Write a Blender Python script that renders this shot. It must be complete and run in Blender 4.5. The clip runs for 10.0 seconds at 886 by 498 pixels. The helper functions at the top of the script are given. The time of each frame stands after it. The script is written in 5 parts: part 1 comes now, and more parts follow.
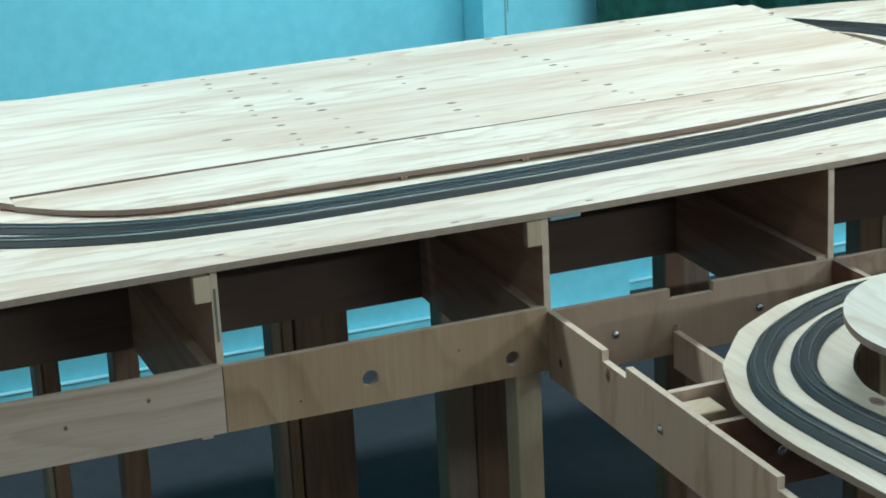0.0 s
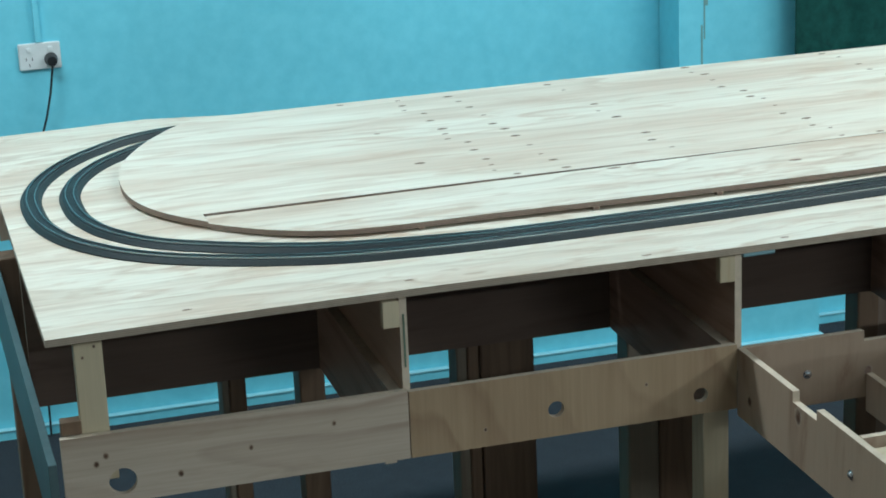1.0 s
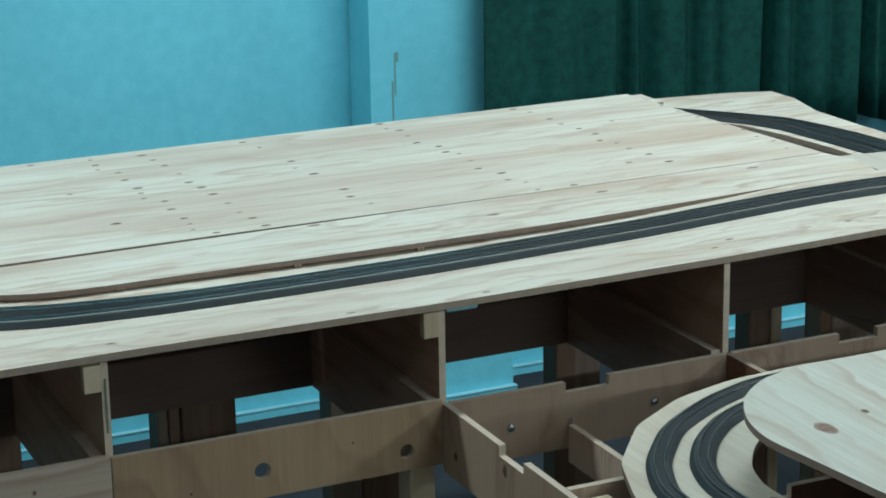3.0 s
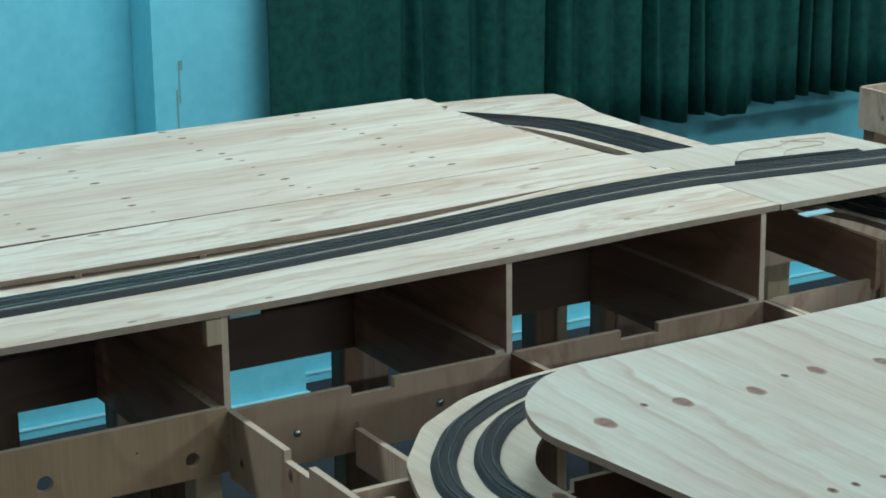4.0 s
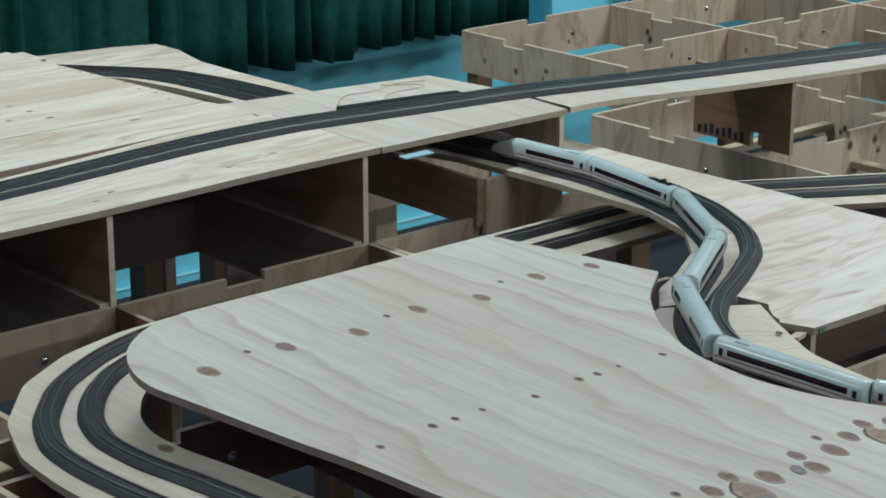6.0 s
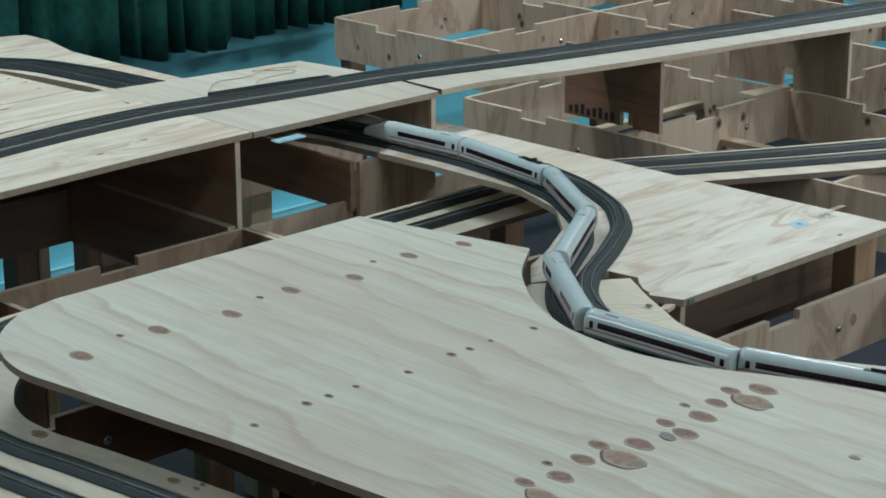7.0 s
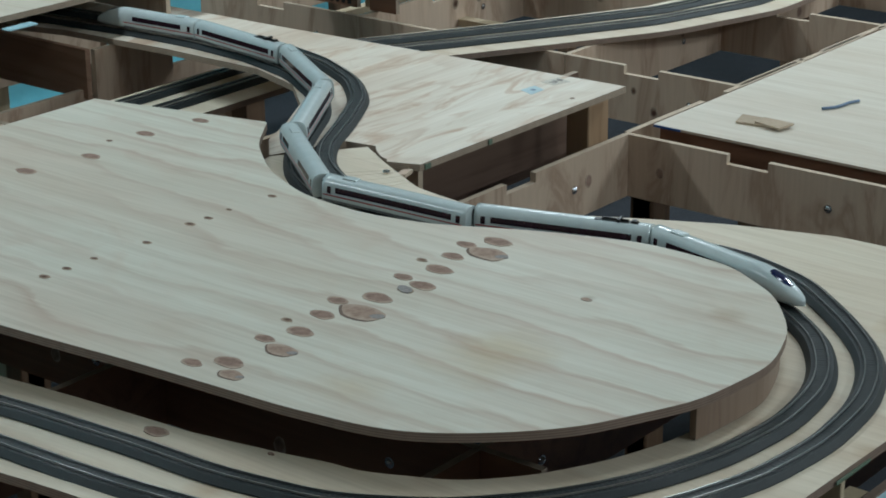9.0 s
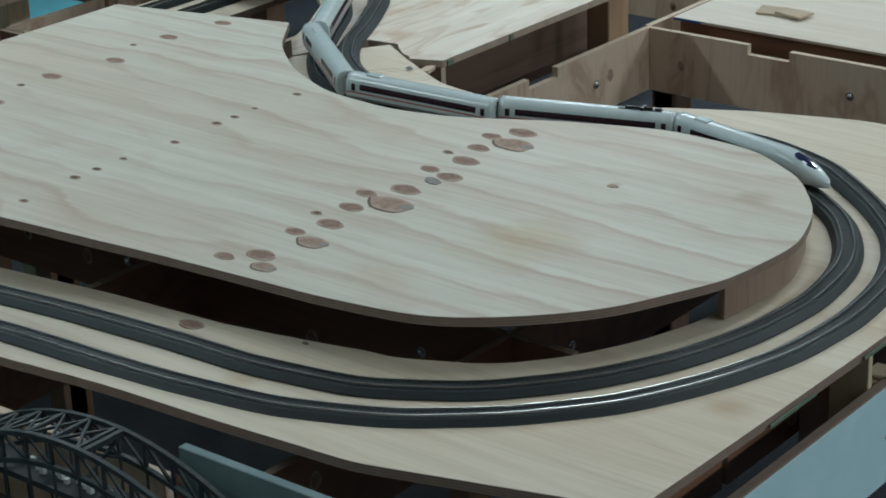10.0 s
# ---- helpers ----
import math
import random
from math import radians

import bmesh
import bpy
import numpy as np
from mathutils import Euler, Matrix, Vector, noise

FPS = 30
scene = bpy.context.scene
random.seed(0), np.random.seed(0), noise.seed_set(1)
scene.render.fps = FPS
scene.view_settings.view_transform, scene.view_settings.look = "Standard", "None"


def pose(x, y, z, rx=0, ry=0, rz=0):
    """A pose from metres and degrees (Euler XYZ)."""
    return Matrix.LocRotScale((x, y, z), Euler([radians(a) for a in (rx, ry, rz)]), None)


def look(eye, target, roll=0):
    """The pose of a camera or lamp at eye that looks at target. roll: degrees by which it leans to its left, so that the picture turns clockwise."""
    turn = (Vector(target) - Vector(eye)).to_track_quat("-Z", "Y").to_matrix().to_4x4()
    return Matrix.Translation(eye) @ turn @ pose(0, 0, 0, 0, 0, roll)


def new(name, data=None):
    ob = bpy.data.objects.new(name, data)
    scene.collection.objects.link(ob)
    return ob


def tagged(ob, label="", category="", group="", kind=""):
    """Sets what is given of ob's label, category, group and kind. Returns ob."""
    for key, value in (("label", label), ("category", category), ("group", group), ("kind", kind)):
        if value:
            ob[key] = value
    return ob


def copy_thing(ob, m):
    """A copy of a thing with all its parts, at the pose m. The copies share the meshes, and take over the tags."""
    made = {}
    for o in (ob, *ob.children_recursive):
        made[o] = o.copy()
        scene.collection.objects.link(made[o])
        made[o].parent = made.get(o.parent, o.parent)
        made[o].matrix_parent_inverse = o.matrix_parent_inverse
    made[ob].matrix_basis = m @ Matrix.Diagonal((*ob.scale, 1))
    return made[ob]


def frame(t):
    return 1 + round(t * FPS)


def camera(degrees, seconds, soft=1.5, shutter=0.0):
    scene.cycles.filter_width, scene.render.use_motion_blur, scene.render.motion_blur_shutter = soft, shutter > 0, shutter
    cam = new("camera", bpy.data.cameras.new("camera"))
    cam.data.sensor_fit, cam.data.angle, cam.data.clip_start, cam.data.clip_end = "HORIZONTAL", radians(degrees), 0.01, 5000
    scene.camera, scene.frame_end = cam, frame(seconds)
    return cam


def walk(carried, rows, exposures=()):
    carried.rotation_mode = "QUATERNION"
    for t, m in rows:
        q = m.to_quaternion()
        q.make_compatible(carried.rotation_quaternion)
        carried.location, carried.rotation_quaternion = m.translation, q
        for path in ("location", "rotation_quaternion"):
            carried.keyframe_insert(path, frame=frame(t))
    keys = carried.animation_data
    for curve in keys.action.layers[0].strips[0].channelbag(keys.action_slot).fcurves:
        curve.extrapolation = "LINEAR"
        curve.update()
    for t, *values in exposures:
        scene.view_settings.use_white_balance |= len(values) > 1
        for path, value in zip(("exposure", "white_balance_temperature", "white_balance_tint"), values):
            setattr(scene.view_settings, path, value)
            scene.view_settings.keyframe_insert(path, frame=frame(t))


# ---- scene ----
cam = camera(24.1, 10.0, soft=1.8)
PATH = [
    (0, (-1.335, -3.034, 2.142), (-0.662, -1.256, 1.522), -2.9),
    (0.5, (-1.346, -3.017, 2.154), (-0.845, -1.187, 1.522), -3.3),
    (1, (-1.338, -3.005, 2.158), (-0.829, -1.166, 1.56), -2.5),
    (1.5, (-1.359, -2.993, 2.162), (-0.832, -1.154, 1.579), -2.4),
    (2, (-1.362, -2.979, 2.172), (-0.765, -1.162, 1.587), -2.0),
    (2.5, (-1.364, -2.967, 2.161), (-0.65, -1.184, 1.602), -1.9),
    (2.7, (-1.365, -2.967, 2.16), (-0.614, -1.199, 1.602), -1.4),
    (3.8, (-1.325, -2.984, 2.147), (-0.392, -1.302, 1.599), -0.9),
    (4, (-1.332, -2.986, 2.148), (-0.361, -1.327, 1.598), -0.7),
    (4.5, (-1.318, -2.992, 2.144), (-0.267, -1.384, 1.588), -0.5),
    (5, (-1.311, -2.993, 2.137), (-0.184, -1.445, 1.559), -0.2),
    (5.5, (-1.3, -2.992, 2.138), (-0.128, -1.484, 1.544), -0.1),
    (6, (-1.29, -3.005, 2.136), (-0.037, -1.564, 1.54), 0.1),
    (6.2, (-1.287, -3.015, 2.133), (-0.004, -1.601, 1.537), 0.1),
    (7.3, (-1.298, -3.042, 2.116), (0.053, -1.698, 1.507), -0.0),
    (7.5, (-1.302, -3.047, 2.113), (0.061, -1.72, 1.497), 0.1),
    (8, (-1.312, -3.065, 2.1), (0.055, -1.75, 1.467), -0.1),
    (8.5, (-1.309, -3.082, 2.081), (0.094, -1.815, 1.429), -0.1),
    (9, (-1.304, -3.094, 2.057), (0.164, -1.918, 1.377), -0.5),
    (9.5, (-1.318, -3.111, 2.042), (0.182, -2.007, 1.314), -0.8),
    (10, (-1.339, -3.106, 2.036), (0.094, -1.933, 1.28), -2.1),
]
walk(cam, [(t, look(eye, target, roll)) for t, eye, target, roll in PATH], [(0.0, 0.26, 6220, 7), (1.0, 0.06, 6130, 6), (1.5, -0.08, 6110, 5), (2.5, -0.25, 6110, 5), (4.5, -0.24, 6200, 7), (6.0, -0.38, 6340, 9), (7.5, -0.55, 6360, 10), (8.5, -0.70, 6430, 10), (9.5, -0.56, 6430, 11), (10.0, -0.56, 6430, 11)])

# ---- light and exposure ----
world = bpy.data.worlds.new("world")
scene.world = world
world.use_nodes = True
world.node_tree.nodes["Background"].inputs[0].default_value = (0.75, 0.9, 1.0, 1)
world.node_tree.nodes["Background"].inputs[1].default_value = 0.02


def tube_lamp(x, y, power):
    data = bpy.data.lights.new("tube_light", "AREA")
    data.shape, data.size, data.size_y = "RECTANGLE", 1.25, 0.2
    data.energy, data.color = power, LAMP_COLOUR
    ob = new("tube_light", data)
    ob.matrix_world = pose(x, y, 3.16)
    return ob


LAMP_COLOUR = (0.86, 1.0, 1.06)
LAMPS = [(-1.7, 0.8), (1.3, 0.8), (4.3, 0.8), (-1.7, -1.8), (1.3, -1.8), (4.3, -1.8), (-1.7, -5.6), (1.3, -5.6), (4.3, -5.6)]
POWERS = [49, 40, 58, 6, 12, 84, 12, 110, 150]
for (lx, ly), power in zip(LAMPS, POWERS):
    tube_lamp(lx, ly, power)


# ---- materials ----
def material(name, rough=0.5, metal=0.0, spec=0.5):
    m = bpy.data.materials.new(name)
    m.use_nodes = True
    nt = m.node_tree
    b = nt.nodes["Principled BSDF"]
    b.inputs["Roughness"].default_value = rough
    b.inputs["Metallic"].default_value = metal
    b.inputs["Specular IOR Level"].default_value = spec
    return m, nt, b


def node(nt, kind, **kw):
    n = nt.nodes.new(kind)
    for k, v in kw.items():
        n.inputs[k].default_value = v
    return n


def coords(nt, scale, rot=(0, 0, 0), space="Object"):
    tc = nt.nodes.new("ShaderNodeTexCoord")
    mp = nt.nodes.new("ShaderNodeMapping")
    mp.inputs["Scale"].default_value = scale
    mp.inputs["Rotation"].default_value = rot
    nt.links.new(tc.outputs[space], mp.inputs["Vector"])
    return mp.outputs["Vector"]


def ramp(nt, src, stops):
    r = nt.nodes.new("ShaderNodeValToRGB")
    e = r.color_ramp.elements
    while len(e) < len(stops):
        e.new(0.5)
    for el, (p, c) in zip(e, stops):
        el.position, el.color = p, (*c, 1)
    nt.links.new(src, r.inputs[0])
    return r.outputs[0]


def mix(nt, fac, a, b, mode="MIX"):
    m = nt.nodes.new("ShaderNodeMix")
    m.data_type, m.blend_type = "RGBA", mode
    for sock, v in ((m.inputs[0], fac), (m.inputs[6], a), (m.inputs[7], b)):
        if isinstance(v, (int, float)):
            sock.default_value = v
        elif isinstance(v, tuple):
            sock.default_value = (*v, 1)
        else:
            nt.links.new(v, sock)
    return m.outputs[2]


def bump(nt, b, src, strength, dist=0.001):
    n = nt.nodes.new("ShaderNodeBump")
    n.inputs["Strength"].default_value, n.inputs["Distance"].default_value = strength, dist
    nt.links.new(src, n.inputs["Height"])
    nt.links.new(n.outputs[0], b.inputs["Normal"])


def grained(name, light, mid, dark, axis=0, rough=0.55, wave=1.0, streak=0.55, bands=7.0, across=9.0, fine_mix=0.3, along=0.9):
    """Rotary-cut pine plywood: long soft streaks along one axis, flame figure, fine pores."""
    m, nt, b = material(name, rough, spec=0.35)
    s1 = [across, across, across]
    s1[axis] = along
    v1 = coords(nt, s1)
    n1 = node(nt, "ShaderNodeTexNoise", Scale=1.0, Detail=4.0, Roughness=0.55, Distortion=1.2 * wave)
    nt.links.new(v1, n1.inputs["Vector"])
    s2 = [150.0, 150.0, 150.0]
    s2[axis] = 5.0
    v2 = coords(nt, s2)
    n2 = node(nt, "ShaderNodeTexNoise", Scale=1.0, Detail=3.0, Roughness=0.6)
    nt.links.new(v2, n2.inputs["Vector"])
    s3 = [2.2, 2.2, 2.2]
    s3[axis] = 0.8
    n3 = node(nt, "ShaderNodeTexNoise", Scale=1.0, Detail=2.0)
    nt.links.new(coords(nt, s3), n3.inputs["Vector"])
    # figure rings: bands of a stretched noise field
    mul = nt.nodes.new("ShaderNodeMath")
    mul.operation = "MULTIPLY"
    mul.inputs[1].default_value = bands
    nt.links.new(n1.outputs[0], mul.inputs[0])
    fr = nt.nodes.new("ShaderNodeMath")
    fr.operation = "PINGPONG"
    fr.inputs[1].default_value = 1.0
    nt.links.new(mul.outputs[0], fr.inputs[0])
    ring = ramp(nt, fr.outputs[0], [(0.0, (0, 0, 0)), (0.45, (0.10, 0.10, 0.10)), (0.8, (0.55, 0.55, 0.55)), (1.0, (1, 1, 1))])
    oi = nt.nodes.new("ShaderNodeObjectInfo")
    base = ramp(nt, n3.outputs[0], [(0.3, light), (0.7, mid)])
    f1 = nt.nodes.new("ShaderNodeMath")
    f1.operation = "MULTIPLY"
    f1.inputs[1].default_value = streak
    nt.links.new(ring, f1.inputs[0])
    c1 = mix(nt, f1.outputs[0], base, dark)
    fine = ramp(nt, n2.outputs[0], [(0.35, (0.80, 0.80, 0.80)), (0.62, (1.03, 1.03, 1.03))])
    c2 = mix(nt, fine_mix, c1, fine, "MULTIPLY")
    tone = ramp(nt, oi.outputs["Random"], [(0.0, (0.86, 0.85, 0.83)), (1.0, (1.08, 1.07, 1.05))])
    c3 = mix(nt, 0.8, c2, tone, "MULTIPLY")
    nt.links.new(c3, b.inputs["Base Color"])
    bump(nt, b, n2.outputs[0], 0.25, 0.0006)
    return m


def ply_face(name, pale, warm, line, axis=0, freq=10.0, amp=4.0, along=0.8, across=3.0, strength=0.5, tint=0.5, rough=0.5, seed=0.0, flame=0.0, spots=(), rag=0.35):
    """Rotary-cut pine veneer: growth rings as slow waving bands with a sharp late-wood side, warm patches and fine pores along the grain."""
    m, nt, b = material(name, rough, spec=0.35)
    tc = nt.nodes.new("ShaderNodeTexCoord")
    sep = nt.nodes.new("ShaderNodeSeparateXYZ")
    nt.links.new(tc.outputs["Object"], sep.inputs[0])

    def calc(op, a, b_=0.0):
        n = nt.nodes.new("ShaderNodeMath")
        n.operation = op
        for sock, v in ((n.inputs[0], a), (n.inputs[1], b_)):
            if isinstance(v, (int, float)):
                sock.default_value = v
            else:
                nt.links.new(v, sock)
        return n.outputs[0]

    def field(long_scale, wide_scale, detail, shift, distortion=0.0):
        sc = [wide_scale] * 3
        sc[axis] = long_scale
        v = coords(nt, sc)
        v.node.inputs["Location"].default_value = (shift + seed, shift * 0.7 + seed, 0)
        n = node(nt, "ShaderNodeTexNoise", Scale=1.0, Detail=detail, Roughness=0.55, Distortion=distortion)
        nt.links.new(v, n.inputs["Vector"])
        return n.outputs[0]

    u = calc("ADD", sep.outputs[1 if axis == 0 else 0], calc("MULTIPLY", sep.outputs[2], 0.8))
    swing = calc("MULTIPLY", calc("SUBTRACT", field(along, across, 2.0, 3.1, 0.4), 0.5), amp)
    fine_swing = calc("MULTIPLY", calc("SUBTRACT", field(along * 4, across * 5, 3.0, 7.7), 0.5), rag)
    f = calc("FRACT", calc("ADD", calc("ADD", calc("MULTIPLY", u, freq), swing), fine_swing))
    ring = ramp(nt, f, [(0.0, (0, 0, 0)), (0.35, (0.06, 0.06, 0.06)), (0.72, (0.38, 0.38, 0.38)), (0.90, (1, 1, 1)), (0.96, (0.55, 0.55, 0.55)), (1.0, (0, 0, 0))])
    fade = ramp(nt, field(along * 0.9, across * 1.6, 3.0, 11.0), [(0.32, (0.12, 0.12, 0.12)), (0.66, (1, 1, 1))])
    amount = calc("MULTIPLY", calc("MULTIPLY", ring, fade), strength)
    patch = ramp(nt, field(along * 1.2, across * 1.5, 3.0, 19.0), [(0.42, (0, 0, 0)), (0.72, (tint, tint, tint))])
    base = mix(nt, patch, pale, warm)
    flames = ramp(nt, field(along * 3.6, across * 4.4, 4.0, 29.0, 1.6), [(0.52, (0, 0, 0)), (0.68, (flame, flame, flame))])
    base = mix(nt, flames, base, warm)
    pores = field(6.0, 190.0, 3.0, 2.0)
    c = mix(nt, amount, base, line)
    c = mix(nt, 0.5, c, ramp(nt, pores, [(0.33, (0.84, 0.82, 0.79)), (0.60, (1.02, 1.02, 1.02))]), "MULTIPLY")
    streak = ramp(nt, field(1.6, 46.0, 4.0, 5.0), [(0.36, (0.92, 0.90, 0.87)), (0.62, (1.03, 1.03, 1.03))])
    c = mix(nt, 0.7, c, streak, "MULTIPLY")
    # soft stains: (x, y, radius, tone)
    for sx, sy, radius, tone in spots:
        far = nt.nodes.new("ShaderNodeVectorMath")
        far.operation = "DISTANCE"
        far.inputs[1].default_value = (sx, sy, 0)
        flat = nt.nodes.new("ShaderNodeCombineXYZ")
        nt.links.new(sep.outputs[0], flat.inputs[0])
        nt.links.new(sep.outputs[1], flat.inputs[1])
        nt.links.new(flat.outputs[0], far.inputs[0])
        reach = calc("ADD", calc("DIVIDE", far.outputs["Value"], radius), calc("MULTIPLY", field(9.0, 14.0, 3.0, 41.0), 0.9))
        c = mix(nt, ramp(nt, reach, [(0.55, (1, 1, 1)), (1.0, (0, 0, 0))]), c, mix(nt, 1.0, c, tone, "MULTIPLY"))
    nt.links.new(c, b.inputs["Base Color"])
    bump(nt, b, pores, 0.2, 0.0005)
    return m


def ply_edge(name, light, dark, pitch):
    """Cut plywood edge: veneers seen as thin dark and light layers."""
    m, nt, b = material(name, 0.7, spec=0.2)
    w = nt.nodes.new("ShaderNodeTexWave")
    w.wave_type, w.bands_direction = "BANDS", "Z"
    w.inputs["Scale"].default_value = 1.0
    w.inputs["Distortion"].default_value = 0.6
    w.inputs["Detail"].default_value = 2.0
    nt.links.new(coords(nt, (8, 8, 0.314 / pitch)), w.inputs["Vector"])
    n = node(nt, "ShaderNodeTexNoise", Scale=60.0, Detail=3.0)
    nt.links.new(coords(nt, (1, 1, 1)), n.inputs["Vector"])
    c = ramp(nt, w.outputs[0], [(0.25, dark), (0.75, light)])
    c = mix(nt, 0.5, c, ramp(nt, n.outputs[0], [(0.3, (0.75, 0.75, 0.75)), (0.7, (1.1, 1.1, 1.1))]), "MULTIPLY")
    nt.links.new(c, b.inputs["Base Color"])
    return m


def speckled(name, a, c, scale, rough=0.6, metal=0.0, spec=0.4, bumpy=0.15, dist=0.0008, stretch=(1, 1, 1)):
    m, nt, b = material(name, rough, metal, spec)
    n = node(nt, "ShaderNodeTexNoise", Scale=scale, Detail=6.0, Roughness=0.6)
    nt.links.new(coords(nt, stretch), n.inputs["Vector"])
    n2 = node(nt, "ShaderNodeTexNoise", Scale=scale * 0.07, Detail=3.0)
    nt.links.new(coords(nt, stretch), n2.inputs["Vector"])
    col = ramp(nt, n.outputs[0], [(0.32, a), (0.68, c)])
    col = mix(nt, 0.5, col, ramp(nt, n2.outputs[0], [(0.3, (0.82, 0.82, 0.82)), (0.7, (1.1, 1.1, 1.1))]), "MULTIPLY")
    nt.links.new(col, b.inputs["Base Color"])
    if bumpy:
        bump(nt, b, n.outputs[0], bumpy, dist)
    return m


PLY_X = ply_face("deck_ply", (0.755, 0.69, 0.58), (0.59, 0.44, 0.33), (0.50, 0.35, 0.25), 0, freq=13.0, amp=4.5, along=1.1, across=4.5, strength=0.6, tint=0.85, flame=0.7, rag=1.0)
PLY_STRIP = ply_face("strip_ply", (0.765, 0.70, 0.59), (0.585, 0.44, 0.33), (0.45, 0.305, 0.21), 0, freq=18.0, amp=6.0, along=1.6, across=5.5, strength=0.75, tint=0.95, seed=4.0, flame=0.85, rag=1.1)
PLY_PLATE = ply_face("plate_ply", (0.77, 0.71, 0.61), (0.58, 0.43, 0.315), (0.50, 0.35, 0.25), 0, freq=6.0, amp=9.0, along=1.5, across=3.6, strength=0.55, tint=0.5, seed=9.0, flame=1.0)
PLY_Y = ply_face("board_ply", (0.635, 0.60, 0.51), (0.585, 0.51, 0.415), (0.46, 0.35, 0.265), 1, freq=13.0, amp=3.2, along=1.2, across=2.2, strength=0.62, tint=0.85, flame=0.3)
PLY_OVAL = ply_face("oval_board_ply", (0.64, 0.625, 0.535), (0.59, 0.515, 0.42), (0.45, 0.325, 0.245), 1, freq=13.0, amp=3.2, along=1.3, across=2.4, strength=0.78, tint=0.9, flame=0.5, rag=1.0,
                    spots=((0.56, -1.675, 0.17, (0.92, 0.84, 0.72)), (0.85, -1.835, 0.055, (0.82, 0.76, 0.70)), (0.789, -1.659, 0.022, (0.72, 0.68, 0.64)), (0.38, -1.60, 0.10, (0.96, 0.90, 0.82))))
PLY_LOOP = ply_face("loop_board_ply", (0.70, 0.63, 0.505), (0.63, 0.52, 0.395), (0.50, 0.37, 0.265), 1, freq=10.0, amp=4.0, along=1.2, across=2.2, strength=0.5, tint=0.8, seed=6.0, flame=0.35,
                    spots=((0.42, -2.06, 0.06, (0.80, 0.70, 0.60)), (0.70, -2.12, 0.05, (0.78, 0.70, 0.62)), (0.17, -1.57, 0.06, (0.80, 0.70, 0.60)), (1.05, -1.98, 0.07, (0.86, 0.78, 0.68))))
PLY_PALE = ply_face("pale_board_ply", (0.70, 0.65, 0.56), (0.64, 0.56, 0.465), (0.58, 0.48, 0.385), 1, freq=9.0, amp=4.0, along=1.0, across=2.6, strength=0.35, tint=0.7, seed=15.0, flame=0.4)
PLY_FX = ply_face("left_board_ply", (0.52, 0.42, 0.33), (0.45, 0.345, 0.26), (0.30, 0.20, 0.14), 0, freq=16.0, amp=5.0, along=1.3, across=5.0, strength=0.75, tint=0.8, seed=2.0, flame=0.5)
PLY_FRONT = ply_face("front_board_ply", (0.41, 0.285, 0.175), (0.34, 0.225, 0.135), (0.23, 0.135, 0.08), 2, freq=7.0, amp=2.5, along=1.6, across=3.5, strength=0.65, tint=0.8)
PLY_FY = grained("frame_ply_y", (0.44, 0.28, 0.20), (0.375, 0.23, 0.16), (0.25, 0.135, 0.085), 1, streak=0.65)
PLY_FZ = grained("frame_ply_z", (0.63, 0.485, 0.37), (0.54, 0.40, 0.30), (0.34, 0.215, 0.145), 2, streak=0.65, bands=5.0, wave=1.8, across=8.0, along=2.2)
# Darkened copy of frame_ply_z: weaker light on some boards, put into the colour.
PLY_FZ_DIM = grained("frame_ply_z_dim", (0.42, 0.305, 0.22), (0.35, 0.245, 0.17), (0.22, 0.125, 0.08), 2, streak=0.6, bands=5.0, wave=1.8, across=8.0, along=2.2)
EDGE = ply_edge("ply_edge", (0.42, 0.335, 0.26), (0.33, 0.255, 0.19), 0.0032)
# Darker copy of ply_edge: shade on the panels' side faces, put into colour.
EDGE_DARK = ply_edge("ply_edge_darkened", (0.30, 0.225, 0.18), (0.22, 0.155, 0.12), 0.0032)
EDGE_PALE = ply_edge("ply_edge_pale", (0.62, 0.50, 0.38), (0.56, 0.45, 0.34), 0.0032)
PINE = grained("pine_timber", (0.60, 0.50, 0.35), (0.53, 0.43, 0.29), (0.42, 0.29, 0.17), 2, streak=0.45)
DARK_TIMBER = grained("dark_hardwood", (0.24, 0.15, 0.095), (0.18, 0.11, 0.068), (0.10, 0.058, 0.037), 2)
# Leg timber in a darker, greyer tone than the pine.
GREY_TIMBER = grained("grey_timber", (0.27, 0.22, 0.165), (0.22, 0.175, 0.13), (0.14, 0.10, 0.07), 2)
REDWOOD = grained("orange_timber", (0.46, 0.31, 0.19), (0.39, 0.25, 0.15), (0.27, 0.155, 0.085), 2, streak=0.55)
RED_PLY = grained("red_film_face", (0.32, 0.175, 0.115), (0.27, 0.14, 0.09), (0.17, 0.08, 0.05), 1, rough=0.45)
BROWN_BOARD = grained("formply_face", (0.25, 0.125, 0.075), (0.21, 0.10, 0.058), (0.14, 0.062, 0.036), 1, rough=0.45)
# Plywood darkened in colour to stand for the shade on the riser.
DIM_PLY = grained("dim_ply", (0.34, 0.25, 0.19), (0.28, 0.20, 0.15), (0.18, 0.11, 0.075), 2, streak=0.6)


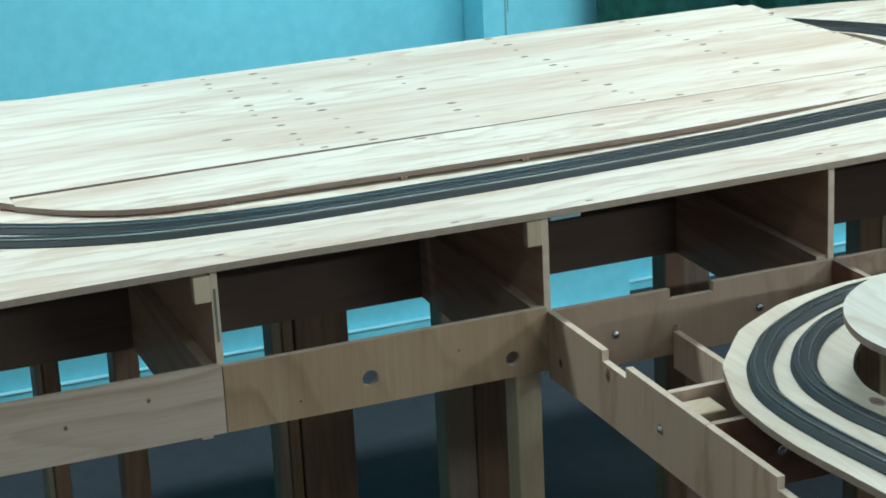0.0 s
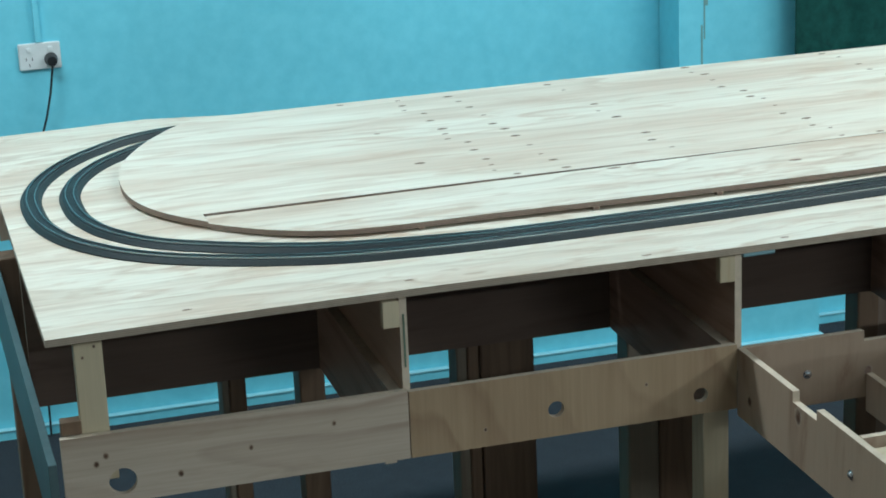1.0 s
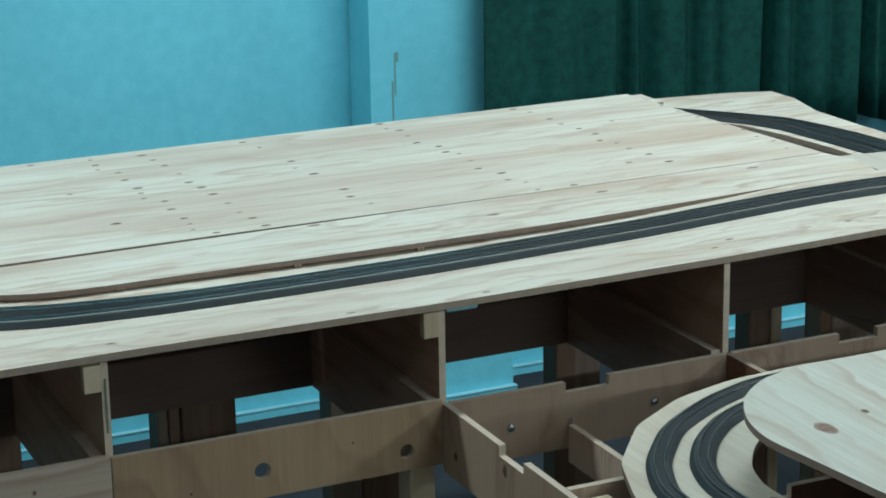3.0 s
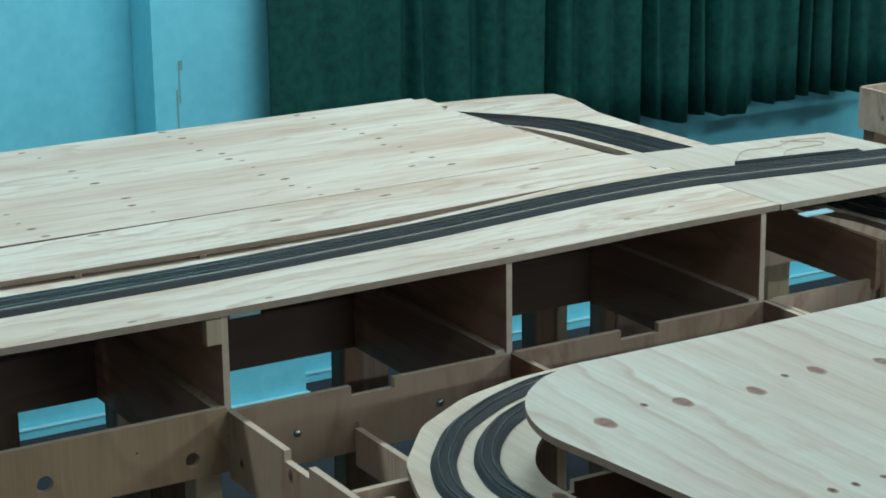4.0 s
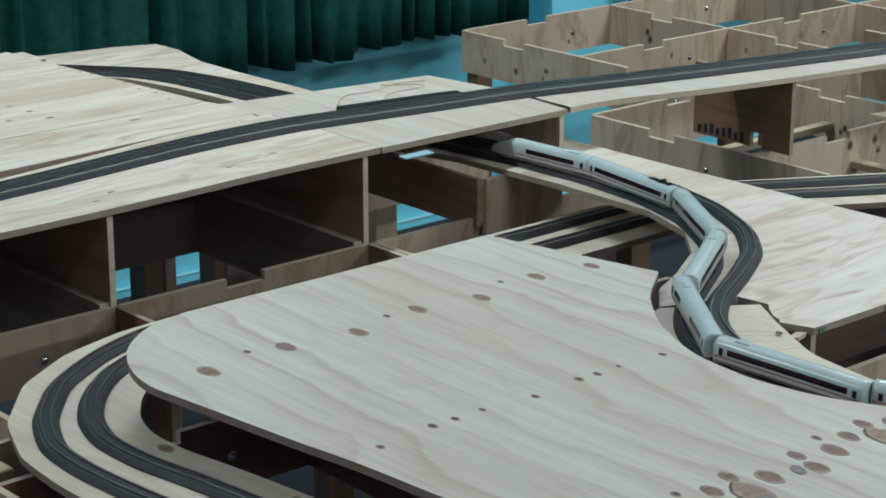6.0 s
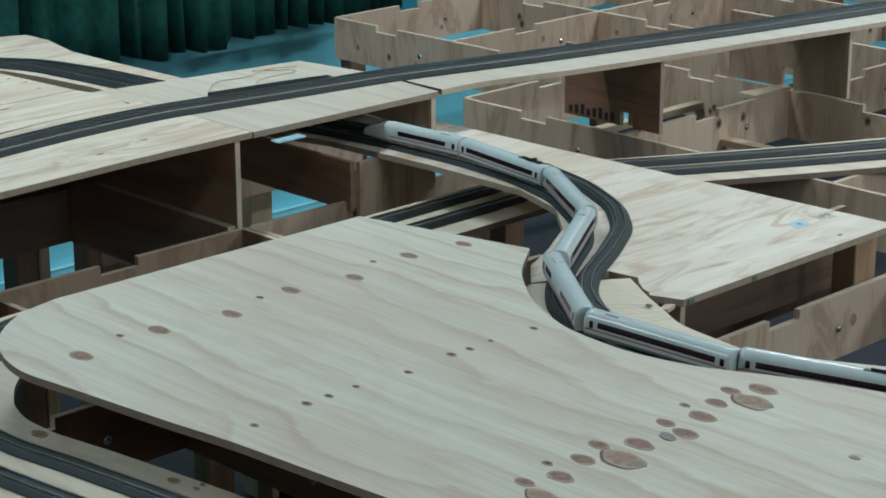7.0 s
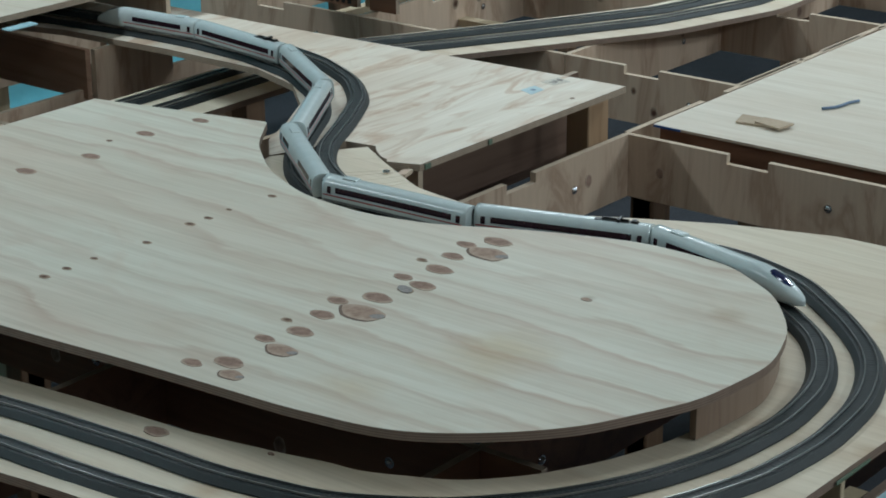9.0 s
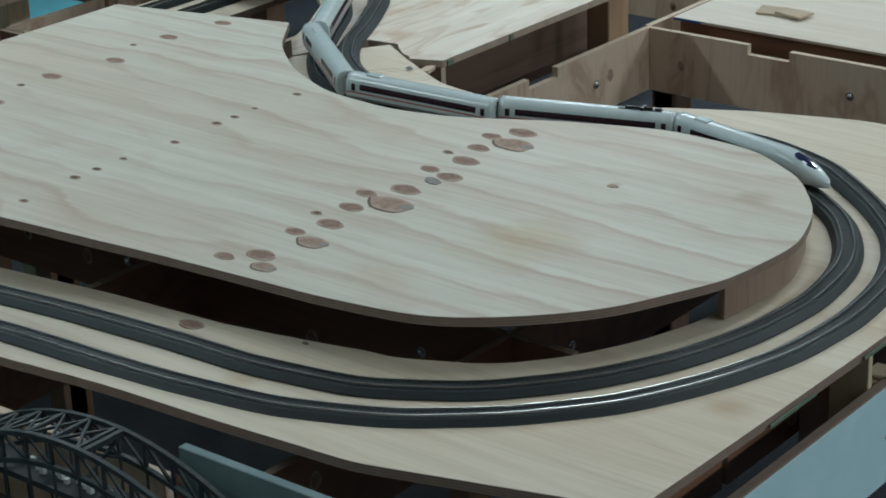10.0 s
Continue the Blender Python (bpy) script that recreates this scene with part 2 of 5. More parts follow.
def knot_wood(name, core, core2, rim, start=0.60):
    """A knot: dark speckled heart that fades into the board round it."""
    m, nt, b = material(name, 0.7, spec=0.2)
    n = node(nt, "ShaderNodeTexNoise", Scale=95.0, Detail=5.0, Roughness=0.6)
    nt.links.new(coords(nt, (1, 1, 1)), n.inputs["Vector"])
    heart = ramp(nt, n.outputs[0], [(0.32, core), (0.68, core2)])
    tc = nt.nodes.new("ShaderNodeTexCoord")
    sb = nt.nodes.new("ShaderNodeVectorMath")
    sb.operation = "SUBTRACT"
    sb.inputs[1].default_value = (0.5, 0.5, 0.5)
    nt.links.new(tc.outputs["Generated"], sb.inputs[0])
    ln = nt.nodes.new("ShaderNodeVectorMath")
    ln.operation = "LENGTH"
    nt.links.new(sb.outputs[0], ln.inputs[0])
    ad = nt.nodes.new("ShaderNodeMath")
    ad.operation = "MULTIPLY_ADD"
    ad.inputs[1].default_value = 0.16
    nt.links.new(n.outputs[0], ad.inputs[0])
    nt.links.new(ln.outputs["Value"], ad.inputs[2])
    edge = ramp(nt, ad.outputs[0], [(start, (0, 0, 0)), (0.80, (1, 1, 1))])
    nt.links.new(mix(nt, edge, heart, rim), b.inputs["Base Color"])
    bump(nt, b, n.outputs[0], 0.1, 0.0006)
    return m


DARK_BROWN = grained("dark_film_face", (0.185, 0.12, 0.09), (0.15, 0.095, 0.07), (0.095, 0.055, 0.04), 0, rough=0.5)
KNOT = knot_wood("knot", (0.20, 0.125, 0.095), (0.33, 0.22, 0.17), (0.47, 0.37, 0.29), 0.68)
KNOT_DARK = knot_wood("dark_knot", (0.06, 0.03, 0.02), (0.15, 0.08, 0.05), (0.46, 0.36, 0.27))
PATCH = knot_wood("plug_patch", (0.27, 0.18, 0.135), (0.40, 0.285, 0.22), (0.47, 0.37, 0.29), 0.66)
PLUG_RIM = speckled("plug_rim", (0.13, 0.085, 0.065), (0.21, 0.145, 0.11), 160, 0.75)
TORN = speckled("torn_grey_veneer", (0.20, 0.185, 0.18), (0.34, 0.31, 0.29), 220, 0.8)
BALLAST = speckled("roadbed_plastic", (0.014, 0.020, 0.022), (0.030, 0.039, 0.041), 900, 0.52, bumpy=0.5, dist=0.0006)
SLEEPER = speckled("sleeper_plastic", (0.030, 0.036, 0.037), (0.052, 0.058, 0.058), 300, 0.38)
RAIL = speckled("rail_metal", (0.44, 0.445, 0.445), (0.54, 0.545, 0.545), 200, 0.28, metal=1.0, bumpy=0.0)
BOLT = speckled("zinc_bolt", (0.62, 0.63, 0.65), (0.75, 0.76, 0.78), 200, 0.2, metal=1.0, bumpy=0.0)
WALL = speckled("blue_wall_paint", (0.20, 0.67, 0.80), (0.235, 0.73, 0.86), 26, 0.42, spec=0.45, bumpy=0.12, dist=0.002)
SKIRT = speckled("skirting_paint", (0.30, 0.64, 0.72), (0.35, 0.69, 0.76), 30, 0.35)
CREAM = speckled("cream_wall_paint", (0.58, 0.53, 0.45), (0.64, 0.59, 0.51), 22, 0.6, bumpy=0.12, dist=0.002)
CEIL = speckled("ceiling_paint", (0.72, 0.74, 0.72), (0.78, 0.80, 0.78), 20, 0.8)
CARPET = speckled("carpet", (0.028, 0.031, 0.036), (0.056, 0.061, 0.070), 260, 0.95, spec=0.1, bumpy=0.6, dist=0.004)
CURTAIN = speckled("curtain_cloth", (0.004, 0.043, 0.036), (0.010, 0.078, 0.064), 34, 0.7, spec=0.2, bumpy=0.2)
WHITE_PLASTIC = speckled("white_plastic", (0.74, 0.76, 0.74), (0.80, 0.82, 0.80), 60, 0.35, bumpy=0.0)
BLACK_PLASTIC = speckled("black_plastic", (0.012, 0.012, 0.013), (0.025, 0.025, 0.026), 60, 0.4, bumpy=0.0)
CAR_WHITE = speckled("train_white", (0.53, 0.61, 0.61), (0.59, 0.67, 0.67), 40, 0.22, spec=0.6, bumpy=0.0)
CAR_GREY = speckled("train_grey", (0.10, 0.11, 0.12), (0.16, 0.17, 0.18), 80, 0.45, bumpy=0.0)
CAR_RED = speckled("train_red", (0.30, 0.02, 0.025), (0.38, 0.03, 0.035), 60, 0.3, bumpy=0.0)
CAR_GLASS = speckled("train_window_band", (0.018, 0.008, 0.016), (0.035, 0.014, 0.026), 50, 0.12, spec=0.7, bumpy=0.0)
CAR_BLUE = speckled("cab_glass", (0.008, 0.012, 0.05), (0.012, 0.02, 0.08), 50, 0.1, spec=0.8, bumpy=0.0)
FASCIA = speckled("pale_blue_paint", (0.46, 0.68, 0.74), (0.52, 0.74, 0.80), 24, 0.4, bumpy=0.08)
# Darker copies of pale_blue_paint, with the west faces' shade in the colour.
SIDE_SHADED_BLUE = speckled("shaded_side_paint", (0.13, 0.20, 0.21), (0.17, 0.25, 0.26), 24, 0.5, bumpy=0.08)
SHADED_BLUE = speckled("shaded_blue_paint", (0.06, 0.10, 0.105), (0.085, 0.13, 0.135), 24, 0.5, bumpy=0.08)
BRIDGE_GREY = speckled("bridge_grey", (0.018, 0.026, 0.029), (0.035, 0.046, 0.05), 120, 0.5)
TILE_BLUE = speckled("pale_blue_plastic", (0.30, 0.52, 0.58), (0.36, 0.58, 0.64), 60, 0.4, bumpy=0.0)
BOX_BLUE = speckled("pale_blue_card", (0.52, 0.68, 0.72), (0.60, 0.75, 0.78), 60, 0.6, bumpy=0.05)
GREEN = speckled("green_felt", (0.006, 0.085, 0.045), (0.011, 0.12, 0.062), 200, 0.9)
BLUE_PAINT = speckled("blue_mark", (0.015, 0.07, 0.24), (0.025, 0.10, 0.32), 60, 0.5)
SLATE = speckled("slate_blue_plastic", (0.10, 0.16, 0.25), (0.14, 0.21, 0.31), 60, 0.4, bumpy=0.0)
SCRIBBLE = speckled("pencil_marks", (0.22, 0.21, 0.20), (0.34, 0.32, 0.29), 300, 0.7, bumpy=0.0)
WORN_LABEL = speckled("worn_label", (0.50, 0.47, 0.41), (0.66, 0.61, 0.53), 260, 0.7, bumpy=0.0)
STAMP_INK = speckled("sticker_paper", (0.40, 0.56, 0.62), (0.52, 0.64, 0.66), 300, 0.7, bumpy=0.0)
GREEN_INK = speckled("green_marker", (0.09, 0.17, 0.115), (0.19, 0.22, 0.16), 260, 0.75, bumpy=0.0)
STAIN = speckled("brown_stain", (0.16, 0.36, 0.36), (0.22, 0.40, 0.38), 80, 0.6, bumpy=0.0)
CARD = speckled("cardboard", (0.40, 0.31, 0.22), (0.48, 0.38, 0.28), 120, 0.8)


# ---- builders ----
def finish(name, bm, mats, parent=None, label=""):
    me = bpy.data.meshes.new(name)
    bm.normal_update()
    bm.to_mesh(me)
    bm.free()
    for m in mats if isinstance(mats, (list, tuple)) else [mats]:
        me.materials.append(m)
    ob = new(name, me)
    if parent is not None:
        ob.parent = parent
    if label:
        tagged(ob, label)
    return ob


part = finish


def thing(name, label, category, group="", kind="", at=(0, 0, 0)):
    ob = new(name)
    ob.location = at
    ob.empty_display_size = 0.05
    return tagged(ob, label, category, group, kind)


def add_box(bm, x0, x1, y0, y1, z0, z1, mat=0, bev=0.0):
    vs = [bm.verts.new((x, y, z)) for x in (x0, x1) for y in (y0, y1) for z in (z0, z1)]
    idx = [(0, 1, 3, 2), (4, 6, 7, 5), (0, 4, 5, 1), (2, 3, 7, 6), (0, 2, 6, 4), (1, 5, 7, 3)]
    fs = [bm.faces.new([vs[i] for i in f]) for f in idx]
    for f in fs:
        f.material_index = mat
    if bev:
        es = list({e for f in fs for e in f.edges})
        bmesh.ops.bevel(bm, geom=es, offset=bev, segments=1, affect="EDGES", material=mat)
    return fs


def box(name, dims, mats, parent=None, label="", bev=0.0):
    bm = bmesh.new()
    add_box(bm, *dims, bev=bev)
    return finish(name, bm, mats, parent, label)


def prism(bm, pts, z0, z1, top=0, side=1, holes=()):
    """Upright prism on a plan outline; z0, z1 numbers or functions of x, y."""
    f0 = z0 if callable(z0) else (lambda x, y: z0)
    f1 = z1 if callable(z1) else (lambda x, y: z1)
    loops = [list(pts), *[list(h) for h in holes]]
    tops, bots = [], []
    for lp in loops:
        tops.append([bm.verts.new((x, y, f1(x, y))) for x, y in lp])
        bots.append([bm.verts.new((x, y, f0(x, y))) for x, y in lp])
    for ring in (tops, bots):
        edges = []
        for lp in ring:
            edges += [bm.edges.new((lp[i], lp[(i + 1) % len(lp)])) for i in range(len(lp))]
        r = bmesh.ops.triangle_fill(bm, use_beauty=True, edges=edges)
        for f in r["geom"]:
            if isinstance(f, bmesh.types.BMFace):
                f.material_index = top
    for a, b in zip(tops, bots):
        n = len(a)
        for i in range(n):
            f = bm.faces.new((a[i], b[i], b[(i + 1) % n], a[(i + 1) % n]))
            f.material_index = side
    bmesh.ops.recalc_face_normals(bm, faces=bm.faces)


def panel(name, pts, z0, z1, mats, parent=None, label="", holes=()):
    bm = bmesh.new()
    prism(bm, pts, z0, z1, holes=holes)
    return finish(name, bm, mats, parent, label)


def smooth_line(ctrl, step=0.015, reps=10):
    """A smooth polyline through control points (x, y[, z])."""
    p = np.array(ctrl, float)
    d = np.r_[0, np.cumsum(np.linalg.norm(np.diff(p[:, :2], axis=0), axis=1))]
    n = max(8, int(d[-1] / step))
    s = np.linspace(0, d[-1], n)
    q = np.stack([np.interp(s, d, p[:, k]) for k in range(p.shape[1])], 1)
    for _ in range(reps):
        q[1:-1] = 0.25 * q[:-2] + 0.5 * q[1:-1] + 0.25 * q[2:]
    return q


def normals2(q):
    t = np.gradient(q[:, :2], axis=0)
    t /= np.linalg.norm(t, axis=1)[:, None] + 1e-12
    return np.stack([-t[:, 1], t[:, 0]], 1)


def sweep(bm, q, section, mat=0, caps=True):
    """Sweep a section of (side, up) points along a polyline with heights."""
    nn = normals2(q)
    rows = []
    for p, n in zip(q, nn):
        rows.append([bm.verts.new((p[0] + n[0] * a, p[1] + n[1] * a, p[2] + u)) for a, u in section])
    k = len(section)
    for r0, r1 in zip(rows, rows[1:]):
        for i in range(k):
            f = bm.faces.new((r0[i], r0[(i + 1) % k], r1[(i + 1) % k], r1[i]))
            f.material_index = mat
    if caps:
        bm.faces.new(rows[0][::-1])
        bm.faces.new(rows[-1])


def ribbon(bm, left, right, zl, zr, thick, top=0, side=1):
    rows = []
    for a, b, za, zb in zip(left, right, zl, zr):
        rows.append([bm.verts.new((a[0], a[1], za)), bm.verts.new((b[0], b[1], zb)),
                     bm.verts.new((b[0], b[1], zb - thick)), bm.verts.new((a[0], a[1], za - thick))])
    for r0, r1 in zip(rows, rows[1:]):
        for i, m in ((0, top), (1, side), (2, top), (3, side)):
            f = bm.faces.new((r0[i], r1[i], r1[(i + 1) % 4], r0[(i + 1) % 4]))
            f.material_index = m
    for r in (rows[0][::-1], rows[-1]):
        f = bm.faces.new(r)
        f.material_index = side
    bmesh.ops.recalc_face_normals(bm, faces=bm.faces)


def clamp(v, a=0.0, b=1.0):
    return max(a, min(b, v))


# ---- the room ----
FZ = 0.0
DECK, OVAL, PLATE, FRAME = 1.13, 1.072, 1.042, 0.945
WX0, WX1, WY0, WY1, CEIL_Z = -4.2, 7.6, -8.2, 2.45, 3.2
tagged(box("floor", (WX0, WX1, WY0, WY1, -0.17, FZ), CARPET), "dark blue-grey carpet floor of a hall", "floor", kind="structure")
tagged(box("ceiling", (WX0, WX1, WY0, WY1, CEIL_Z, CEIL_Z + 0.12), CEIL), "off-white painted ceiling", "ceiling", kind="structure")
tagged(box("wall_north", (WX0 - 0.15, WX1 + 0.15, WY1, WY1 + 0.15, -0.17, CEIL_Z + 0.12), WALL), "bright blue painted wall", "wall", kind="structure")
tagged(box("wall_south", (WX0 - 0.15, WX1 + 0.15, WY0 - 0.15, WY0, -0.17, CEIL_Z + 0.12), CREAM), "plain cream painted wall", "wall", kind="structure")
tagged(box("wall_west", (WX0 - 0.15, WX0, WY0, WY1, -0.17, CEIL_Z + 0.12), CREAM), "plain cream painted wall", "wall", kind="structure")
tagged(box("wall_east", (WX1, WX1 + 0.15, WY0, WY1, -0.17, CEIL_Z + 0.12), CREAM), "plain cream painted wall", "wall", kind="structure")
for pil_x in (0.84, 3.84):
    tagged(box("pilaster", (pil_x, pil_x + 0.44, 2.30, 2.447, FZ, CEIL_Z - 0.002), WALL), "shallow blue painted wall pilaster", "pilaster", kind="structure")
for sk, dims in (("skirting_1", (WX0, 0.838, WY1 - 0.02, WY1 - 0.002, FZ, 0.03)), ("skirting_2", (0.836, 1.284, 2.28, 2.298, FZ, 0.03)), ("skirting_3", (1.286, 3.836, WY1 - 0.02, WY1 - 0.002, FZ, 0.03)), ("skirting_4", (3.836, 4.284, 2.28, 2.298, FZ, 0.03)), ("skirting_5", (4.286, WX1, WY1 - 0.02, WY1 - 0.002, FZ, 0.03))):
    skirt = tagged(new(sk), "blue painted skirting board with a bright top edge", "skirting", kind="structure")
    box("board", dims[:5] + (dims[5] - 0.005,), WALL, skirt)
    box("top_edge", (dims[0], dims[1], dims[2] - 0.003, dims[3], dims[5] - 0.0048, dims[5]), SKIRT, skirt, bev=0.001)

# ---- the main deck ----
def z_base(x, y):
    """Top of the sagging track base: lower towards its west end and under the raised panel."""
    rim = float(np.interp(x, (-1.15, -0.8, -0.5, 0.0, 0.555, 0.9, 1.16), (1.116, 1.121, 1.122, 1.119, 1.123, 1.130, 1.131)))
    dip = 0.005 * clamp(y / 0.25) * clamp((0.9 - x) / 0.4)
    sink = 0.030 * clamp((x + 0.78) / 0.5) * clamp((y - 1.12) / 0.12)
    return rim - dip - sink


def slab(bm, xs, ys, keep, ztop, thick):
    vt, vb = {}, {}
    nx, ny = len(xs), len(ys)

    def get(d, i, j, dz):
        if (i, j) not in d:
            d[i, j] = bm.verts.new((xs[i], ys[j], ztop(xs[i], ys[j]) - dz))
        return d[i, j]

    on = {(i, j) for i in range(nx - 1) for j in range(ny - 1) if keep(0.5 * (xs[i] + xs[i + 1]), 0.5 * (ys[j] + ys[j + 1]))}
    for i, j in on:
        c = [(i, j), (i + 1, j), (i + 1, j + 1), (i, j + 1)]
        bm.faces.new([get(vt, a, b, 0) for a, b in c])
        bm.faces.new([get(vb, a, b, thick) for a, b in c][::-1])
        for k, (di, dj) in enumerate(((0, -1), (1, 0), (0, 1), (-1, 0))):
            if (i + di, j + dj) not in on:
                a, b = c[k], c[(k + 1) % 4]
                f = bm.faces.new([get(vt, *b, 0), get(vt, *a, 0), get(vb, *a, thick), get(vb, *b, thick)])
                f.material_index = 1
    bmesh.ops.recalc_face_normals(bm, faces=bm.faces)


deck = thing("layout_table", "plywood model railway table with open framed base", "table")
bm = bmesh.new()
slab(bm, list(np.linspace(-1.135, 1.163, 34)), [0.0, 0.08, 0.16, 0.222, 0.257, 0.30, 0.36, 0.45, 0.6, 0.75, 0.9, 1.05, 1.15, 1.25, 1.355],
     lambda x, y: y < 0.36 or x < -0.62 or y > 1.26, z_base, 0.012)
track_base = part("track_base", bm, [PLY_STRIP, EDGE], deck, "pale pine plywood track base")

edge_curve = [tuple(p) for p in smooth_line([(-0.70, 1.25), (-0.77, 1.17), (-0.83, 1.08), (-0.89, 0.95), (-0.915, 0.80), (-0.91, 0.67), (-0.87, 0.56), (-0.80, 0.475)], 0.03, 4)]
front_curve = [tuple(p) for p in smooth_line([(-0.80, 0.475), (-0.745, 0.41), (-0.684, 0.361), (-0.62, 0.330), (-0.549, 0.319), (-0.449, 0.318), (-0.348, 0.319), (-0.246, 0.316), (-0.07, 0.312), (0.137, 0.309), (0.363, 0.310), (0.614, 0.325), (0.815, 0.338), (1.0, 0.356), (1.13, 0.351)], 0.04, 3)]
back_pts = edge_curve + [(-0.80, 0.526), (-0.2, 0.530), (0.4, 0.530), (1.127, 0.536), (1.102, 0.80), (1.076, 1.10), (1.062, 1.25)]
top_panel = part("top_panel", *(lambda b: (prism(b, back_pts, DECK - 0.0095, DECK + 0.001), (b, [PLY_X, EDGE_DARK]))[1])(bmesh.new()), deck, "large pale plywood panel with rows of small knots")
strip_pts = front_curve + [(1.15, 0.45), (1.127, 0.534), (0.4, 0.528), (-0.2, 0.527), (-0.797, 0.5235)]


def z_strip(x, y):
    return DECK + 0.0008 - 0.0035 * clamp((0.3 - x) / 0.7) * clamp((y - 0.36) / 0.12)


top_strip = part("top_strip", *(lambda b: (prism(b, strip_pts, lambda x, y: z_strip(x, y) - 0.0095, z_strip), (b, [PLY_STRIP, EDGE_DARK]))[1])(bmesh.new()), deck)

# Unseen dark boards added to stop light leaking through the slit onto the ribs.
for bx0, bx1 in ((-0.5685, -0.0065), (0.0065, 0.5485), (0.5615, 1.1235)):
    box("under_batten", (bx0, bx1, 0.20, 0.40, DECK - 0.050, DECK - 0.033), BROWN_BOARD, deck)
for sx, sy in ((-0.46, 0.321), (-0.14, 0.315), (0.095, 0.312)):
    box("spacer", (sx, sx + 0.012, sy, sy + 0.02, z_base(sx, sy) - 0.0005, DECK - 0.0088), KNOT, deck, "small reddish timber spacer")
# ribs, cross boards and legs of the table
def board(name, p0, p1, z0, z1, mats, parent, notches=(), holes=(), th=0.012, label="", feet=()):
    """An upright plywood board from p0 to p1 in plan, with notches (at, width, depth) in its top, cut-outs (at, width, height) in its foot and round holes (at, height, radius)."""
    p0, p1 = Vector((*p0, 0)), Vector((*p1, 0))
    u = (p1 - p0).normalized()
    n = Vector((-u.y, u.x, 0)) * th * 0.5
    ln = (p1 - p0).length
    top = [(0, z1)]
    for c, w, d in sorted(notches):
        top += [(c - w / 2, z1), (c - w / 2, z1 - d), (c + w / 2, z1 - d), (c + w / 2, z1)]
    top += [(ln, z1)]
    foot = [(ln, z0)]
    for c, w, h in sorted(feet, reverse=True):
        foot += [(c + w / 2, z0), (c + w / 2, z0 + h), (c - w / 2, z0 + h), (c - w / 2, z0)]
    outline = top + foot + [(0, z0)]
    loops = [outline] + [[(c + r * math.cos(k * math.tau / 20), hz + r * math.sin(k * math.tau / 20)) for k in range(20)] for c, hz, r in holes]
    bm = bmesh.new()
    rings = []
    for sgn in (1, -1):
        ring = []
        for lp in loops:
            ring.append([bm.verts.new(p0 + u * s + n * sgn + Vector((0, 0, z))) for s, z in lp])
        es = []
        for lp in ring:
            es += [bm.edges.new((lp[i], lp[(i + 1) % len(lp)])) for i in range(len(lp))]
        bmesh.ops.triangle_fill(bm, use_beauty=True, edges=es)
        rings.append(ring)
    for a, b in zip(*rings):
        k = len(a)
        for i in range(k):
            f = bm.faces.new((a[i], a[(i + 1) % k], b[(i + 1) % k], b[i]))
            f.material_index = 1
    bmesh.ops.recalc_face_normals(bm, faces=bm.faces)
    return part(name, bm, mats, parent, label)


RIBS = [-0.575, 0.0, 0.555, 1.13]


def rib(x):
    bm = bmesh.new()
    yz = [(0.006, 0.90), (0.552, 0.90), (0.552, z_base(x, 0.3) - 0.0125), (0.25, z_base(x, 0.25) - 0.0125), (0.006, z_base(x, 0.0) - 0.0150)]
    a = [bm.verts.new((x - 0.006, y, z)) for y, z in yz]
    b = [bm.verts.new((x + 0.006, y, z)) for y, z in yz]
    bm.faces.new(a[::-1])
    bm.faces.new(b)
    n = len(yz)
    for i in range(n):
        f = bm.faces.new((a[i], a[(i + 1) % n], b[(i + 1) % n], b[i]))
        f.material_index = 1
    bmesh.ops.recalc_face_normals(bm, faces=bm.faces)
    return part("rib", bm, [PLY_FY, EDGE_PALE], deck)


for rx in RIBS:
    rib(rx)
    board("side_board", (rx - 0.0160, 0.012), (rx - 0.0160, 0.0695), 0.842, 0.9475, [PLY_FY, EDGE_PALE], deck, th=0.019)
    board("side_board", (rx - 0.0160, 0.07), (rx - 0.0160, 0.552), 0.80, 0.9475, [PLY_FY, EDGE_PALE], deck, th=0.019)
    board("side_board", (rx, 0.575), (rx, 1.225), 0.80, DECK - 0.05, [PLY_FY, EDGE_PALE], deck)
for rx in (-0.575, 0.0):
    box("block", (rx - 0.034, rx - 0.007, 0.002, 0.02, DECK - 0.070, DECK - 0.026), PINE, deck, bev=0.001)
box("post", (-1.0935, -1.0495, 0.008, 0.03, 0.94, DECK - 0.03), PINE, deck, "pale pine upright post", bev=0.0015)
MID_Y = 0.56
FX = FY = [PLY_FZ, EDGE_PALE]
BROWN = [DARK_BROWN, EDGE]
board("front_board", (-1.128, -0.001), (-0.577, -0.001), 0.838, 0.955, [PLY_FX, EDGE_PALE], deck, holes=[(0.09, 0.873, 0.022)])
board("front_board", (-0.575, -0.001), (-0.0075, -0.001), 0.838, 0.952, [PLY_FRONT, EDGE_PALE], deck, holes=[(0.247, 0.885, 0.014), (0.502, 0.872, 0.013)])
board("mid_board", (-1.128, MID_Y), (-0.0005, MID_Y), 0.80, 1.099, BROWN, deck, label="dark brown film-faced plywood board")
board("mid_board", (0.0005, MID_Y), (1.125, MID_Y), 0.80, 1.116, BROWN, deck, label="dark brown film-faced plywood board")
board("mid_board", (1.137, MID_Y), (1.95, MID_Y), 0.80, 1.015, FX, deck)
board("back_board", (-1.12, 1.235), (1.12, 1.235), 0.92, 1.08, FX, deck)
